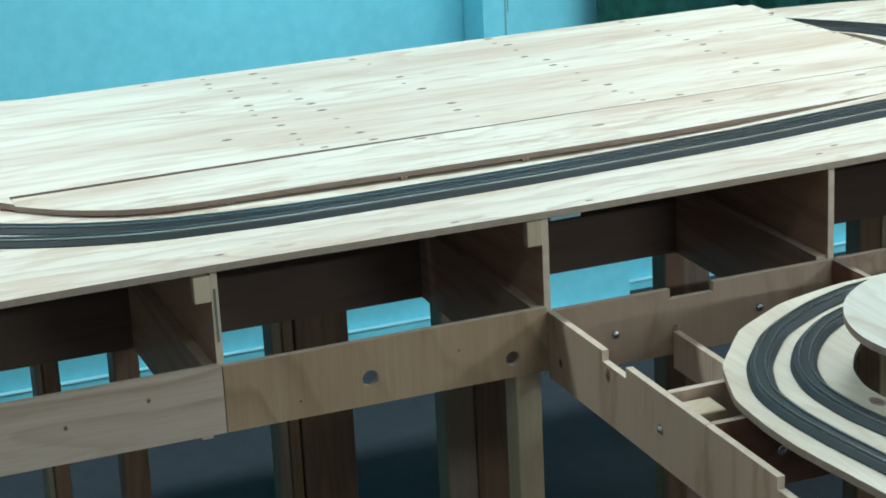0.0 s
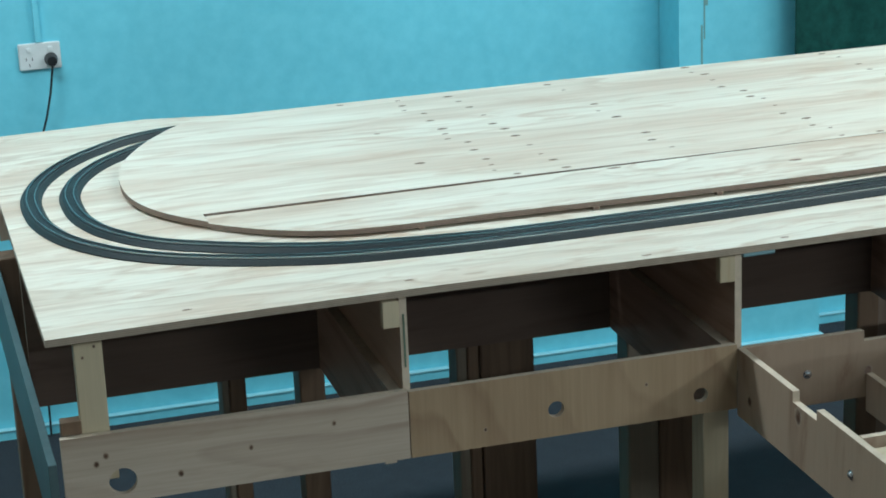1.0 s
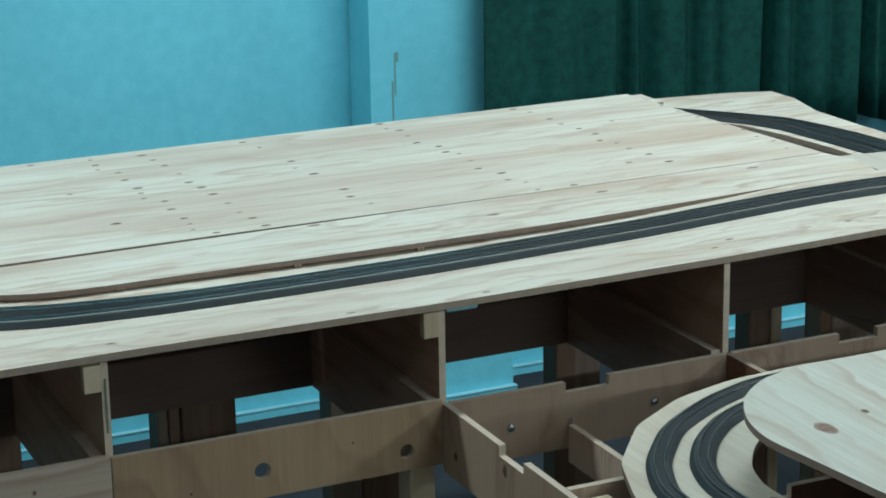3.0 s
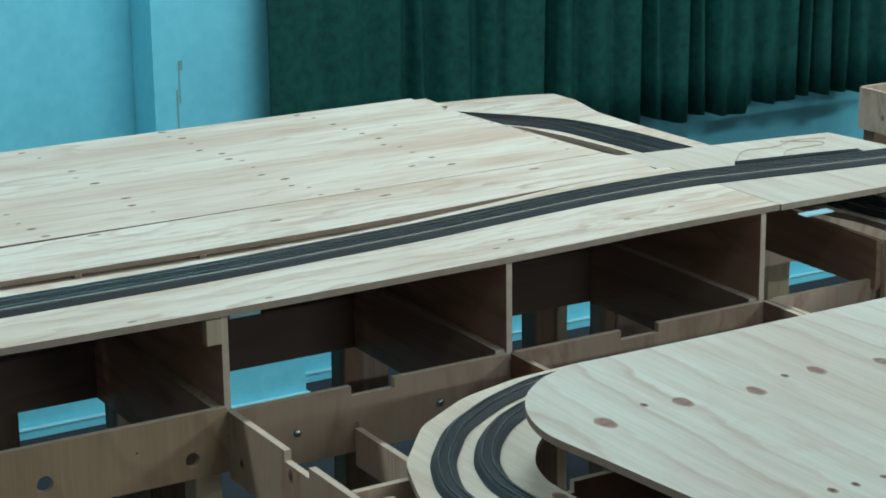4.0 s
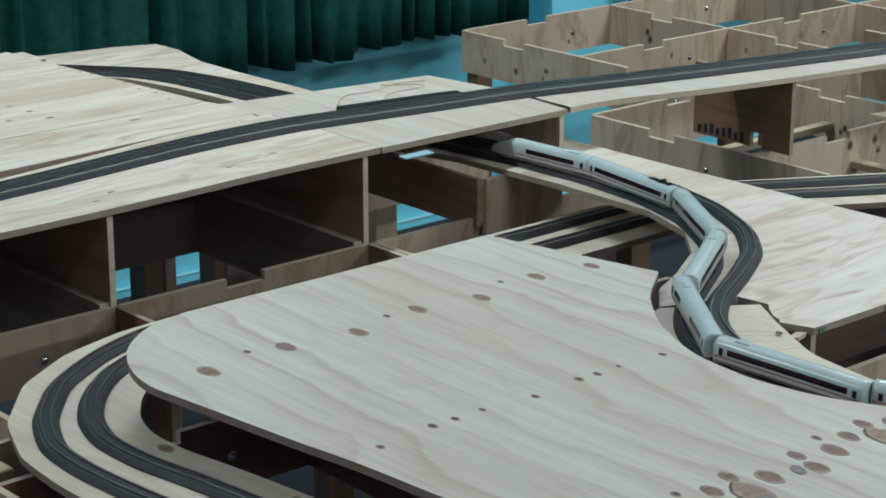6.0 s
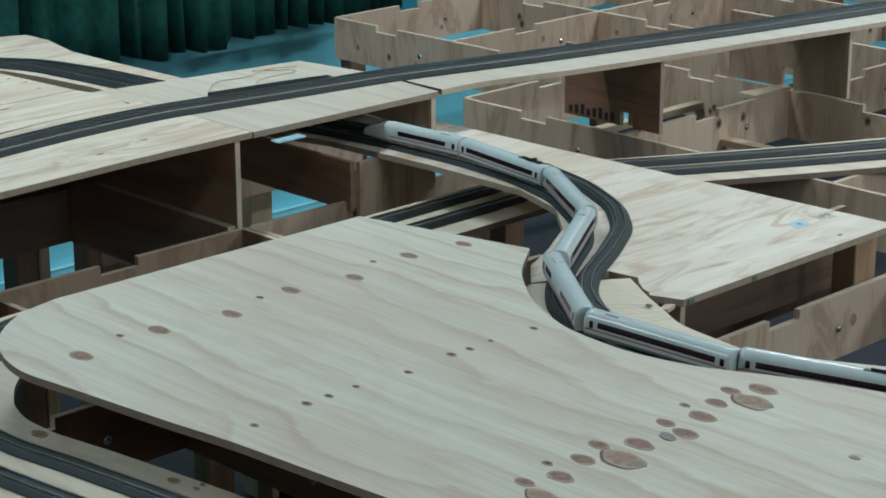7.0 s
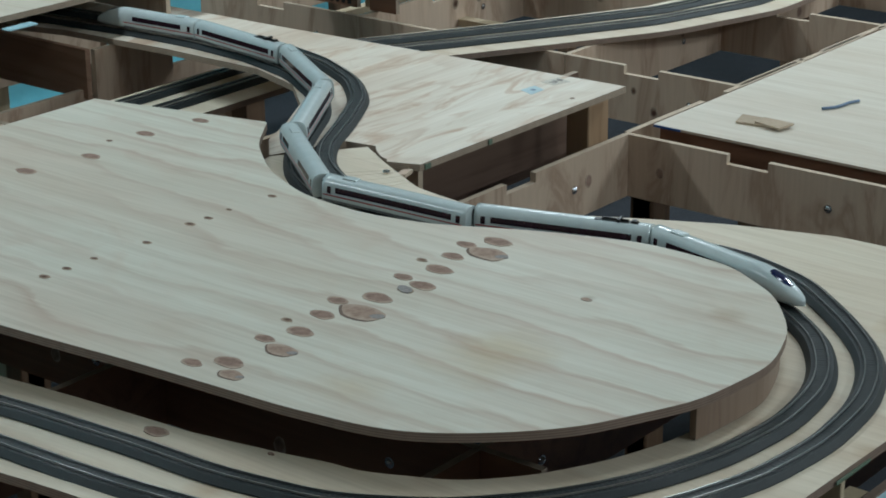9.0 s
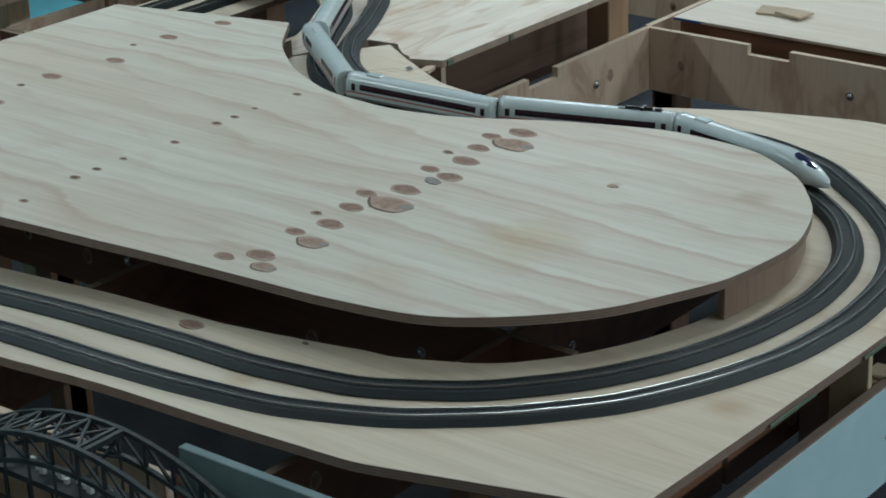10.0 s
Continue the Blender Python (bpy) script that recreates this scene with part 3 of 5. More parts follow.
for lx0, lx1, ly, mat in ((-0.779, -0.7665, 0.6, GREY_TIMBER), (-0.765, -0.734, 0.6, DARK_TIMBER), (-0.632, -0.583, 0.6, DARK_TIMBER), (-0.323, -0.302, 0.6, GREY_TIMBER), (-0.300, -0.278, 0.6, DARK_TIMBER), (-0.274, -0.166, 0.6, DARK_TIMBER), (0.035, 0.10, 0.62, GREY_TIMBER),
                          (0.102, 0.2, 0.62, DARK_TIMBER), (0.538, 0.586, 0.62, DARK_TIMBER), (0.588, 0.655, 0.64, DIM_PLY), (1.01, 1.063, 0.62, DARK_TIMBER), (1.066, 1.094, 0.62, PINE), (1.192, 1.223, 0.62, DARK_TIMBER), (1.225, 1.325, 0.62, DIM_PLY), (1.5, 1.58, 0.62, DARK_TIMBER), (1.652, 1.72, 0.62, PINE)):
    box("leg", (lx0, lx1, ly, ly + 0.06, FZ, 0.7995), mat, deck, bev=0.003)
box("leg", (-0.062, -0.016, 0.008, 0.06, FZ, 0.837), PINE, deck, "pale pine leg", bev=0.002)
box("leg", (-1.12, -1.07, 0.03, 0.09, FZ, 0.945), DARK_TIMBER, deck, bev=0.002)
box("leg", (-1.135, -1.085, 1.10, 1.16, FZ, 0.92), DARK_TIMBER, deck, bev=0.002)
box("end_fascia", (-1.150, -1.1365, -0.004, 1.2, 0.765, 0.915), SHADED_BLUE, deck, "pale blue painted end board, its shade put into a darker colour", bev=0.001)
box("corner_piece", (-1.124, -1.092, 0.006, 0.028, 0.956, 0.978), DARK_TIMBER, deck, bev=0.001)

# deck extension and raised ribbon to the far boards
ext = thing("bridge_deck", "plywood deck piece joining the table to a raised track ribbon", "table")
box("clip_strip", (1.19, 1.262, -0.045, -0.02, DECK - 0.020, DECK - 0.016), TILE_BLUE, ext, "small pale blue plastic strip", bev=0.002)
panel("ext_panel", [(1.167, 0.0), (1.66, -0.005), (1.68, 0.23), (1.65, 0.428), (1.14, 0.50), (1.14, 0.362), (1.167, 0.355)], DECK - 0.012, DECK, [PLY_Y, EDGE], ext)
D_OUT = [(0.9, 1.31), (0.3, 1.31), (-0.25, 1.305), (-0.5, 1.285), (-0.65, 1.245), (-0.75, 1.215), (-0.862, 1.171), (-0.988, 1.048), (-1.053, 0.928), (-1.083, 0.81), (-1.080, 0.637), (-1.046, 0.507), (-0.969, 0.386), (-0.887, 0.316),
         (-0.761, 0.246), (-0.62, 0.196), (-0.44, 0.177), (-0.25, 0.179), (-0.02, 0.186), (0.125, 0.188), (0.278, 0.196), (0.518, 0.207), (0.648, 0.214), (0.779, 0.218), (0.918, 0.220), (1.03, 0.222), (1.131, 0.220), (1.258, 0.203),
         (1.454, 0.172), (1.672, 0.143), (2.04, 0.049), (2.61, -0.079), (3.2, -0.185), (3.9, -0.28)]
dl = smooth_line([(1.62, 0.09, 0), (1.8, 0.085, 0), (2.05, 0.015, 0), (2.30, -0.035, 0), (2.55, -0.075, 0), (2.8, -0.125, 0), (3.3, -0.215, 0), (3.9, -0.30, 0)], 0.03, 6)
nn = normals2(dl)
bm = bmesh.new()
ribbon(bm, dl[:, :2] + nn * 0.105, dl[:, :2] - nn * 0.085, np.full(len(dl), DECK - 0.0005), np.full(len(dl), DECK - 0.0005), 0.012)
bmesh.ops.delete(bm, geom=[f for f in bm.faces if f.calc_center_median().x < 1.672], context="FACES")
part("ribbon_board", bm, [PLY_Y, EDGE_PALE], ext, "narrow raised plywood track ribbon")
board("rib", (1.65, 0.0), (1.66, 0.42), 1.046, DECK - 0.0125, FY, ext)
board("rib", (2.268, -0.106), (2.268, 0.185), 0.947, DECK - 0.013, [RED_PLY, EDGE], ext, label="reddish brown film-faced plywood support", feet=[(0.098, 0.038, 0.034)])
board("rib", (2.856, -0.205), (2.856, 0.156), 0.947, DECK - 0.013, [PLY_FZ_DIM, EDGE_PALE], ext, feet=[(0.178, 0.034, 0.05)])

# ---- lower track boards ----
S_IN = [(1.15, 1.24), (1.19, 1.19), (1.285, 1.078), (1.33, 0.985), (1.367, 0.81), (1.398, 0.64), (1.44, 0.38), (1.485, 0.15), (1.512, -0.05), (1.517, -0.21), (1.503, -0.376), (1.458, -0.531), (1.375, -0.665), (1.29, -0.745), (1.18, -0.81),
        (1.085, -0.87), (1.01, -0.942), (0.96, -1.03), (0.937, -1.15), (0.95, -1.28), (0.995, -1.4), (1.04, -1.54), (1.05, -1.69), (1.01, -1.82), (0.94, -1.915), (0.868, -1.966), (0.804, -1.993), (0.698, -2.005), (0.58, -1.989),
        (0.48, -1.953), (0.388, -1.9), (0.294, -1.812), (0.227, -1.696), (0.2, -1.549), (0.197, -1.43), (0.199, -1.25), (0.189, -1), (0.177, -0.8), (0.165, -0.69), (0.17, -0.58), (0.202, -0.485), (0.255, -0.408), (0.321, -0.345),
        (0.406, -0.298), (0.52, -0.28), (0.8, -0.278), (1.38, -0.28), (1.75, -0.275), (1.9, -0.305), (2.03, -0.385), (2.25, -0.51), (2.5, -0.645), (2.8, -0.73), (3.3, -0.72)]
S_OUT = [(1.16, 1.27), (1.25, 1.165), (1.36, 1.03), (1.422, 0.85), (1.459, 0.66), (1.5, 0.4), (1.555, 0.13), (1.597, -0.05), (1.606, -0.2), (1.598, -0.36), (1.56, -0.51), (1.49, -0.645), (1.4, -0.74), (1.28, -0.812), (1.15, -0.88),
         (1.08, -0.937), (1.03, -1.015), (1, -1.1), (0.987, -1.204), (1, -1.295), (1.04, -1.394), (1.087, -1.479), (1.12, -1.58), (1.13, -1.69), (1.095, -1.81), (1.011, -1.919), (0.945, -1.987), (0.886, -2.025), (0.802, -2.055),
         (0.683, -2.066), (0.562, -2.052), (0.455, -2.013), (0.357, -1.959), (0.266, -1.874), (0.191, -1.773), (0.14, -1.648), (0.116, -1.497), (0.11, -1.401), (0.114, -1.25), (0.108, -1.05), (0.098, -0.9), (0.09, -0.77), (0.088, -0.66),
         (0.1, -0.552), (0.149, -0.444), (0.239, -0.334), (0.355, -0.26), (0.46, -0.215), (0.6, -0.198), (1.36, -0.196), (1.75, -0.19), (1.92, -0.225), (2.06, -0.31), (2.3, -0.445), (2.6, -0.6), (2.9, -0.665), (3.3, -0.64)]


def z_low(x, y):
    """Height of the lower track boards, which fall gently round the loop."""
    if y > 0.1 and x > 1.0:
        return PLATE + 0.03 * clamp((y - 0.1) / 0.9)
    if y > -0.9 and x > 0.8:
        return PLATE if y < -0.4 or x > 1.4 else 0.947
    if y < -1.4:
        return PLATE + 0.0271 * (x - 1.1) + 0.0133 * (y + 0.9)
    if x > 0.6:
        return PLATE + 0.0271 * (x - 1.1) + 0.0133 * (y + 0.9)
    if x < 0.35:
        return max(0.965, 1.0076 - (y + 1.4) * 0.047)
    return max(0.958, 0.965 - 0.02 * (x - 0.35))


def along(ctrl, zf, reps=10):
    q = smooth_line([(x, y, 0.0) for x, y in ctrl], 0.012, reps)
    z = []
    prev = None
    for i, (x, y, _) in enumerate(q):
        rear = prev is not None and prev < 0.98 and x > 0.3
        v = zf(x, y) if not rear else max(0.958, 0.965 - 0.02 * (x - 0.35))
        z.append(v)
        prev = v
    q[:, 2] = z
    for _ in range(30):
        q[1:-1, 2] = 0.25 * q[:-2, 2] + 0.5 * q[1:-1, 2] + 0.25 * q[2:, 2]
    return q


IN, OUT = along(S_IN, z_low), along(S_OUT, z_low)
RB = 0.009


def nearest_z(q, x, y, lo=0, hi=None):
    d = (q[lo:hi, 0] - x) ** 2 + (q[lo:hi, 1] - y) ** 2
    return q[lo:hi][int(np.argmin(d)), 2]


low = thing("lower_track_board", "pale plywood board carrying the lower double track loop", "board")
# the branch at the back, from the far side of the deck down to the plate
branch_pts = [(1.10, 1.40), (1.227, 1.412), (1.433, 1.38), (1.535, 1.345), (1.538, 1.25), (1.502, 1.10), (1.507, 0.94), (1.533, 0.755), (1.56, 0.502), (1.36, 0.502), (1.347, 0.66), (1.327, 0.80), (1.297, 0.93), (1.262, 1.05), (1.20, 1.15), (1.10, 1.20)]
panel("branch_board", branch_pts, lambda x, y: z_low(x, y) - 0.012, z_low, [PLY_STRIP, EDGE], low)
board("branch_rib", (1.40, 0.49), (1.40, -0.023), 0.928, PLATE - 0.0125, [PLY_FY, PLY_FY], low)
board("branch_rib", (1.408, -0.03), (1.62, -0.03), 0.84, PLATE - 0.0125, FX, low)
board("branch_rib", (1.45, 0.56), (1.45, 1.30), 0.88, PLATE - 0.0005, FY, low)

# loop board: between the inner track and the outline of the sheet
outline = [(1.205, -0.925), (1.158, -1.0), (1.10, -1.12), (1.085, -1.26), (1.14, -1.37), (1.205, -1.49), (1.26, -1.60), (1.31, -1.75), (1.33, -2.14), (0.18, -2.10), (0.094, -1.80), (0.088, -1.71), (0.079, -1.60), (0.069, -1.42), (0.06, -1.2),
           (0.045, -0.95), (0.035, -0.75), (0.038, -0.66), (0.052, -0.545), (0.105, -0.41), (0.205, -0.285), (0.33, -0.205), (0.46, -0.165), (0.6, -0.15), (1.75, -0.14), (1.94, -0.17), (2.09, -0.255), (2.33, -0.39), (2.63, -0.54), (2.92, -0.60), (3.3, -0.58)]
oq = smooth_line([(x, y, 0) for x, y in outline], 0.01, 4)
ki = int(np.argmin((IN[:, 0] - 1.09) ** 2 + (IN[:, 1] + 0.866) ** 2))
inner = IN[ki:]
ni = normals2(inner)
right = []
j_last = 0
for p, n in zip(inner, ni):
    # outline point in the direction square to the track
    rel = oq[j_last:j_last + 70, :2] - p[:2]
    t = np.array([n[1], -n[0]])
    score = np.abs(rel @ t) + 5.0 * ((rel @ n) < 0)
    j = j_last + int(np.argmin(score))
    j_last = max(j_last, j)
    right.append(oq[j_last, :2])
right = np.array(right)
right[0] = oq[0, :2]
reach = np.array([0.074 + (float(np.interp(y, (-1.85, -1.77, -1.65, -1.54, -1.44), (0, 0.011, 0.022, 0.015, 0))) if x < 0.5 else 0) for x, y in inner[:, :2]])
left = inner[:, :2] - ni * reach[:, None]
left[0] = inner[0, :2] - ni[0] * 0.045
left[1] = inner[1, :2] - ni[1] * 0.05
bm = bmesh.new()
ribbon(bm, left, right, inner[:, 2] - 0.0004, inner[:, 2] - 0.0004, 0.012)
part("loop_board", bm, [PLY_LOOP, EDGE_DARK], low, "pale plywood loop board with a rounded inner cut-out")
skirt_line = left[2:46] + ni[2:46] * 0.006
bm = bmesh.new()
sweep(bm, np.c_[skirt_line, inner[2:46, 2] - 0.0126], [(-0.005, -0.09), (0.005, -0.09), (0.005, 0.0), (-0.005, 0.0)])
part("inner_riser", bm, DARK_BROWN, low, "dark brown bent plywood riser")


plate_pts = [(1.30, 0.50), (1.40, 0.3), (1.45, 0.1), (1.465, -0.18), (1.462, -0.43), (1.415, -0.565), (1.33, -0.66), (1.22, -0.725), (1.135, -0.765), (left[0][0] + 0.002, left[0][1] + 0.002),
             (1.207, -0.876), (1.215, -0.934), (1.196, -0.952), (1.176, -0.978), (1.170, -0.996), (1.160, -1.004), (1.180, -1.058), (1.775, -1.06), (1.735, -0.24), (1.72, 0.5)]
panel("s_plate", plate_pts, PLATE - 0.012, PLATE, [PLY_PLATE, EDGE], low, "pale plywood plate with stamped marks")
# This rib's shade under the plate is put into its darker brown.
board("plate_rib", (1.235, -0.90), (1.845, -0.90), 0.86, PLATE - 0.0125, [DARK_BROWN, EDGE], low, label="brown film-faced plywood support")
board("plate_rib", (1.215, -0.75), (1.215, -1.03), 0.86, PLATE - 0.0125, FY, low)
box("plate_post", (1.70, 1.765, -1.03, -0.98, 0.86, PLATE - 0.0125), REDWOOD, low, "orange-brown timber post", bev=0.002)


def track(name, q, label):
    tr = thing(name, label, "track", group="model tracks")
    bm = bmesh.new()
    q2 = q.copy()
    q2[:, 2] += 0.0005
    sweep(bm, q2, [(-0.0202, 0), (0.0202, 0), (0.0200, 0.002), (0.0140, RB), (-0.0140, RB), (-0.0200, 0.002)])
    part("roadbed", bm, BALLAST, tr, "dark grey moulded ballast roadbed")
    for s in (-1, 1):
        bm = bmesh.new()
        a = s * 0.0078
        sweep(bm, q2, [(a - 0.0008, RB + 0.001), (a + 0.0008, RB + 0.001), (a + 0.0008, RB + 0.0033), (a - 0.0008, RB + 0.0033)])
        part("rail", bm, RAIL, tr)
    d = np.r_[0, np.cumsum(np.linalg.norm(np.diff(q2[:, :2], axis=0), axis=1))]
    nn = normals2(q2)
    verts, faces = [], []
    for s in np.arange(0.003, d[-1], 0.0068):
        i = min(len(q2) - 1, int(np.searchsorted(d, s)))
        p, n = q2[i], nn[i]
        f = (s - d[i])
        t = np.array([n[1], -n[0]])
        c = p[:2] + t * f
        b = len(verts)
        for up in (RB - 0.0005, RB + 0.0004):
            for su, sv in ((-1, -1), (1, -1), (1, 1), (-1, 1)):
                w = c + n * 0.0120 * su + t * 0.0014 * sv
                verts.append((w[0], w[1], p[2] + up))
        faces += [(b + 4, b + 5, b + 6, b + 7), (b, b + 1, b + 5, b + 4), (b + 1, b + 2, b + 6, b + 5), (b + 2, b + 3, b + 7, b + 6), (b + 3, b, b + 4, b + 7)]
    me = bpy.data.meshes.new("sleeper_strip")
    me.from_pydata(verts, [], faces)
    me.materials.append(SLEEPER)
    ob = new("sleeper_strip", me)
    ob.parent = tr
    tagged(ob, kind="stuff")
    return tr


track("model_track", IN, "dark grey model railway track, lower inner loop")
track("model_track", OUT, "dark grey model railway track, lower outer loop")


def z_deck(x, y):
    return z_base(x, y) if x < 1.16 else DECK


DO = along(D_OUT, z_deck, 30)
ndo = normals2(DO)
gap = np.array([0.045 + 0.027 * clamp((-0.35 - x) / 0.5) for x in DO[:, 0]])
DI = DO.copy()
DI[:, :2] += ndo * gap[:, None]
track("model_track", DO, "dark grey model railway track at the deck's outer edge")
track("model_track", DI, "dark grey model railway track, inner of the deck's pair")

# ---- oval top board ----
oval = thing("oval_board", "pale plywood board with a rounded end and knot plugs", "board")
OV = [(0.43, -0.42), (1.06, -0.42), (1.135, -0.76)]
OV2 = smooth_line([(1.132, -0.765), (1.03, -0.84), (0.94, -0.95), (0.885, -1.07), (0.872, -1.20), (0.895, -1.31), (0.965, -1.45), (1.015, -1.60), (1.01, -1.74), (0.945, -1.85), (0.85, -1.925), (0.74, -1.963), (0.6, -1.949), (0.46, -1.884), (0.405, -1.838), (0.350, -1.775), (0.317, -1.72), (0.304, -1.66), (0.293, -1.575)], 0.02, 3)
OV3 = smooth_line([(0.292, -1.565), (0.285, -1.44), (0.277, -1.32), (0.267, -1.22), (0.254, -1.06), (0.236, -0.94), (0.214, -0.75), (0.2, -0.65), (0.22, -0.57), (0.265, -0.495), (0.34, -0.437), (0.42, -0.42)], 0.02, 3)
OVP = OV + [tuple(p) for p in OV2] + [tuple(p) for p in OV3]
oval_top = panel("oval_top", OVP, OVAL - 0.012, OVAL, [PLY_OVAL, EDGE_DARK], oval)


def disc(name, x, y, z, rx, ry, mat, parent, ang=0.0, h=0.0012, seg=16):
    bm = bmesh.new()
    vs = []
    for k in range(seg):
        a = k * math.tau / seg
        r = 1 + 0.05 * math.sin(3 * a + x * 40) + 0.04 * math.sin(5 * a + y * 30)
        px, py = rx * r * math.cos(a), ry * r * math.sin(a)
        vs.append((x + px * math.cos(ang) - py * math.sin(ang), y + px * math.sin(ang) + py * math.cos(ang)))
    b0 = [bm.verts.new((*v, z - 0.003)) for v in vs]
    b1 = [bm.verts.new((*v, z + h)) for v in vs]
    bm.faces.new(b1)
    for k in range(seg):
        bm.faces.new((b0[k], b0[(k + 1) % seg], b1[(k + 1) % seg], b1[k]))
    return part(name, bm, mat, parent)


for kx, ky, r in ((0.30, -0.66, 0.016), (0.447, -0.65, 0.015), (0.57, -0.67, 0.014), (0.708, -0.647, 0.014), (0.823, -0.67, 0.013), (0.964, -0.648, 0.013), (1.074, -0.666, 0.012)):
    disc("knot", kx, ky, OVAL, r * 0.9, r * 1.5, KNOT, oval_top, h=0.0004)
for kx, ky, r in ((0.39, -0.63, 0.006), (0.65, -0.64, 0.006), (0.90, -0.63, 0.005), (0.85, -1.04, 0.006), (0.683, -1.033, 0.007), (0.719, -1.035, 0.006), (0.765, -1.032, 0.004), (0.59, -1.041, 0.006), (0.50, -1.03, 0.005), (0.45, -1.03, 0.006), (0.41, -1.03, 0.007), (0.31, -1.04, 0.006)):
    disc("knot", kx, ky, OVAL, r * 0.95, r * 1.4, KNOT_DARK, oval_top, h=0.0004)
PLUGS = [(0.892, -1.433, 0.018, KNOT), (0.845, -1.453, 0.024, PATCH), (0.856, -1.406, 0.013, KNOT), (0.807, -1.42, 0.014, KNOT), (0.77, -1.395, 0.007, KNOT_DARK), (0.755, -1.437, 0.017, KNOT), (0.703, -1.417, 0.012, KNOT),
         (0.693, -1.459, 0.016, KNOT), (0.667, -1.451, 0.010, KNOT_DARK), (0.623, -1.439, 0.018, KNOT), (0.584, -1.404, 0.013, KNOT), (0.571, -1.458, 0.026, PATCH), (0.534, -1.422, 0.015, KNOT), (0.493, -1.398, 0.007, KNOT_DARK),
         (0.474, -1.438, 0.016, KNOT), (0.43, -1.418, 0.012, KNOT), (0.415, -1.461, 0.018, PATCH)]
for kx, ky, r, mat in PLUGS + [(0.348, -1.436, 0.017, KNOT), (0.32, -1.40, 0.012, KNOT), (0.322, -1.465, 0.014, PATCH), (0.784, -1.661, 0.006, PATCH)]:
    if mat is PATCH:
        disc("plug_rim", kx - 0.10 * r, ky + 0.06 * r, OVAL, r * 0.90, r * 1.40, PLUG_RIM, oval_top, ang=-0.12, h=0.0003)
        disc("plug_gap", kx + 0.02 * r, ky - 0.95 * r, OVAL, r * 0.30, r * 0.42, TORN, oval_top, ang=0.5, h=0.0008, seg=9)
    disc("knot", kx, ky, OVAL, r * 0.84, r * 1.35, mat, oval_top, ang=-0.12, h=0.0006)
disc("torn_chip", 0.668, -1.449, OVAL, 0.009, 0.016, TORN, oval_top, ang=-0.5, h=0.0012, seg=7)
for kx, ky, r in ((0.248, -1.408, 0.016), (0.286, -1.56, 0.004), (0.240, -0.952, 0.010), (0.242, -0.998, 0.005), (0.256, -0.994, 0.004), (0.222, -0.66, 0.014)):
    disc("knot", kx, ky, nearest_z(IN, 0.19, ky, 300), r * 0.7, r * 1.2, KNOT, low, h=0.001)

# curved riser and blocks that hold the board up
rs = OV2[(OV2[:, 1] < -1.50) & (OV2[:, 0] > 0.60)]
rn = normals2(rs)
bm = bmesh.new()
c0 = rs - rn * 0.012
z0 = [z_low(x, y) + 0.001 for x, y in c0]
sweep(bm, np.c_[c0, z0], [(-0.005, 0), (0.005, 0), (0.005, 0.045), (-0.005, 0.045)])
for v in bm.verts:
    v.co.z = min(v.co.z, OVAL - 0.0125)
part("riser", bm, DIM_PLY, oval, "bent plywood riser under the rounded end")
for bx, by in ((0.60, -0.74), (0.95, -0.70), (0.62, -1.12), (0.6, -1.50)):
    box("riser_block", (bx - 0.02, bx + 0.02, by - 0.03, by + 0.03, 0.946, OVAL - 0.0125), PINE, oval)

# knots of the deck panel, in rows across the sheet
rng = random.Random(4)
DECK_KNOTS = [
    ((-0.381, 1.229), (-0.257, 1.215), (-0.260, 1.165), (-0.267, 1.124), (-0.236, 1.079), (-0.241, 1.012), (-0.238, 0.936), (-0.244, 0.894), (-0.251, 0.852), (-0.221, 0.811), (-0.228, 0.747), (-0.227, 0.672), (-0.230, 0.628), (-0.237, 0.587), (-0.205, 0.547)),
    ((-0.352, 0.696), (-0.370, 0.954)),
    ((-0.148, 1.204), (-0.139, 1.152), (-0.133, 1.092), (-0.127, 1.011), (-0.132, 0.933), (-0.123, 0.881), (-0.120, 0.819), (-0.117, 0.738), (-0.120, 0.663), (-0.112, 0.612), (-0.107, 0.551)),
    ((0.083, 1.215), (0.099, 1.151), (0.115, 1.001), (0.101, 0.941), (0.117, 0.877), (0.124, 0.731), (0.113, 0.672), (0.128, 0.605)),
    ((0.417, 1.237), (0.412, 1.187), (0.431, 1.157), (0.424, 1.097), (0.415, 1.028), (0.443, 0.975), (0.434, 0.921), (0.452, 0.893), (0.447, 0.827), (0.432, 0.757), (0.456, 0.700), (0.443, 0.643), (0.465, 0.610), (0.459, 0.547), (0.539, 0.545)),
    ((0.750, 1.231), (0.769, 1.184), (0.775, 1.098), (0.773, 1.040), (0.786, 0.980), (0.793, 0.918), (0.771, 0.857), (0.791, 0.820), (0.789, 0.762), (0.800, 0.699), (0.804, 0.623), (0.727, 0.655), (0.887, 1.011)),
    ((1.068, 1.10), (1.071, 1.03), (1.078, 0.954), (1.084, 0.915), (1.090, 0.861), (1.096, 0.797), (1.086, 0.728), (1.095, 0.676), (1.081, 0.605)),
]
FAINT = (1, 3, 7, 8, 12, 13)
for n_row, row in enumerate(DECK_KNOTS):
    for i, (kx, ky) in enumerate(row):
        faint = i in FAINT
        r = rng.uniform(0.0055, 0.0075) if faint else rng.uniform(0.0075, 0.0125)
        if n_row == 6:
            r = 0.0055
        disc("knot", kx, ky, DECK + 0.001, r * 0.95, r * 0.46, KNOT if faint else KNOT_DARK, top_panel, h=0.0004, seg=12)
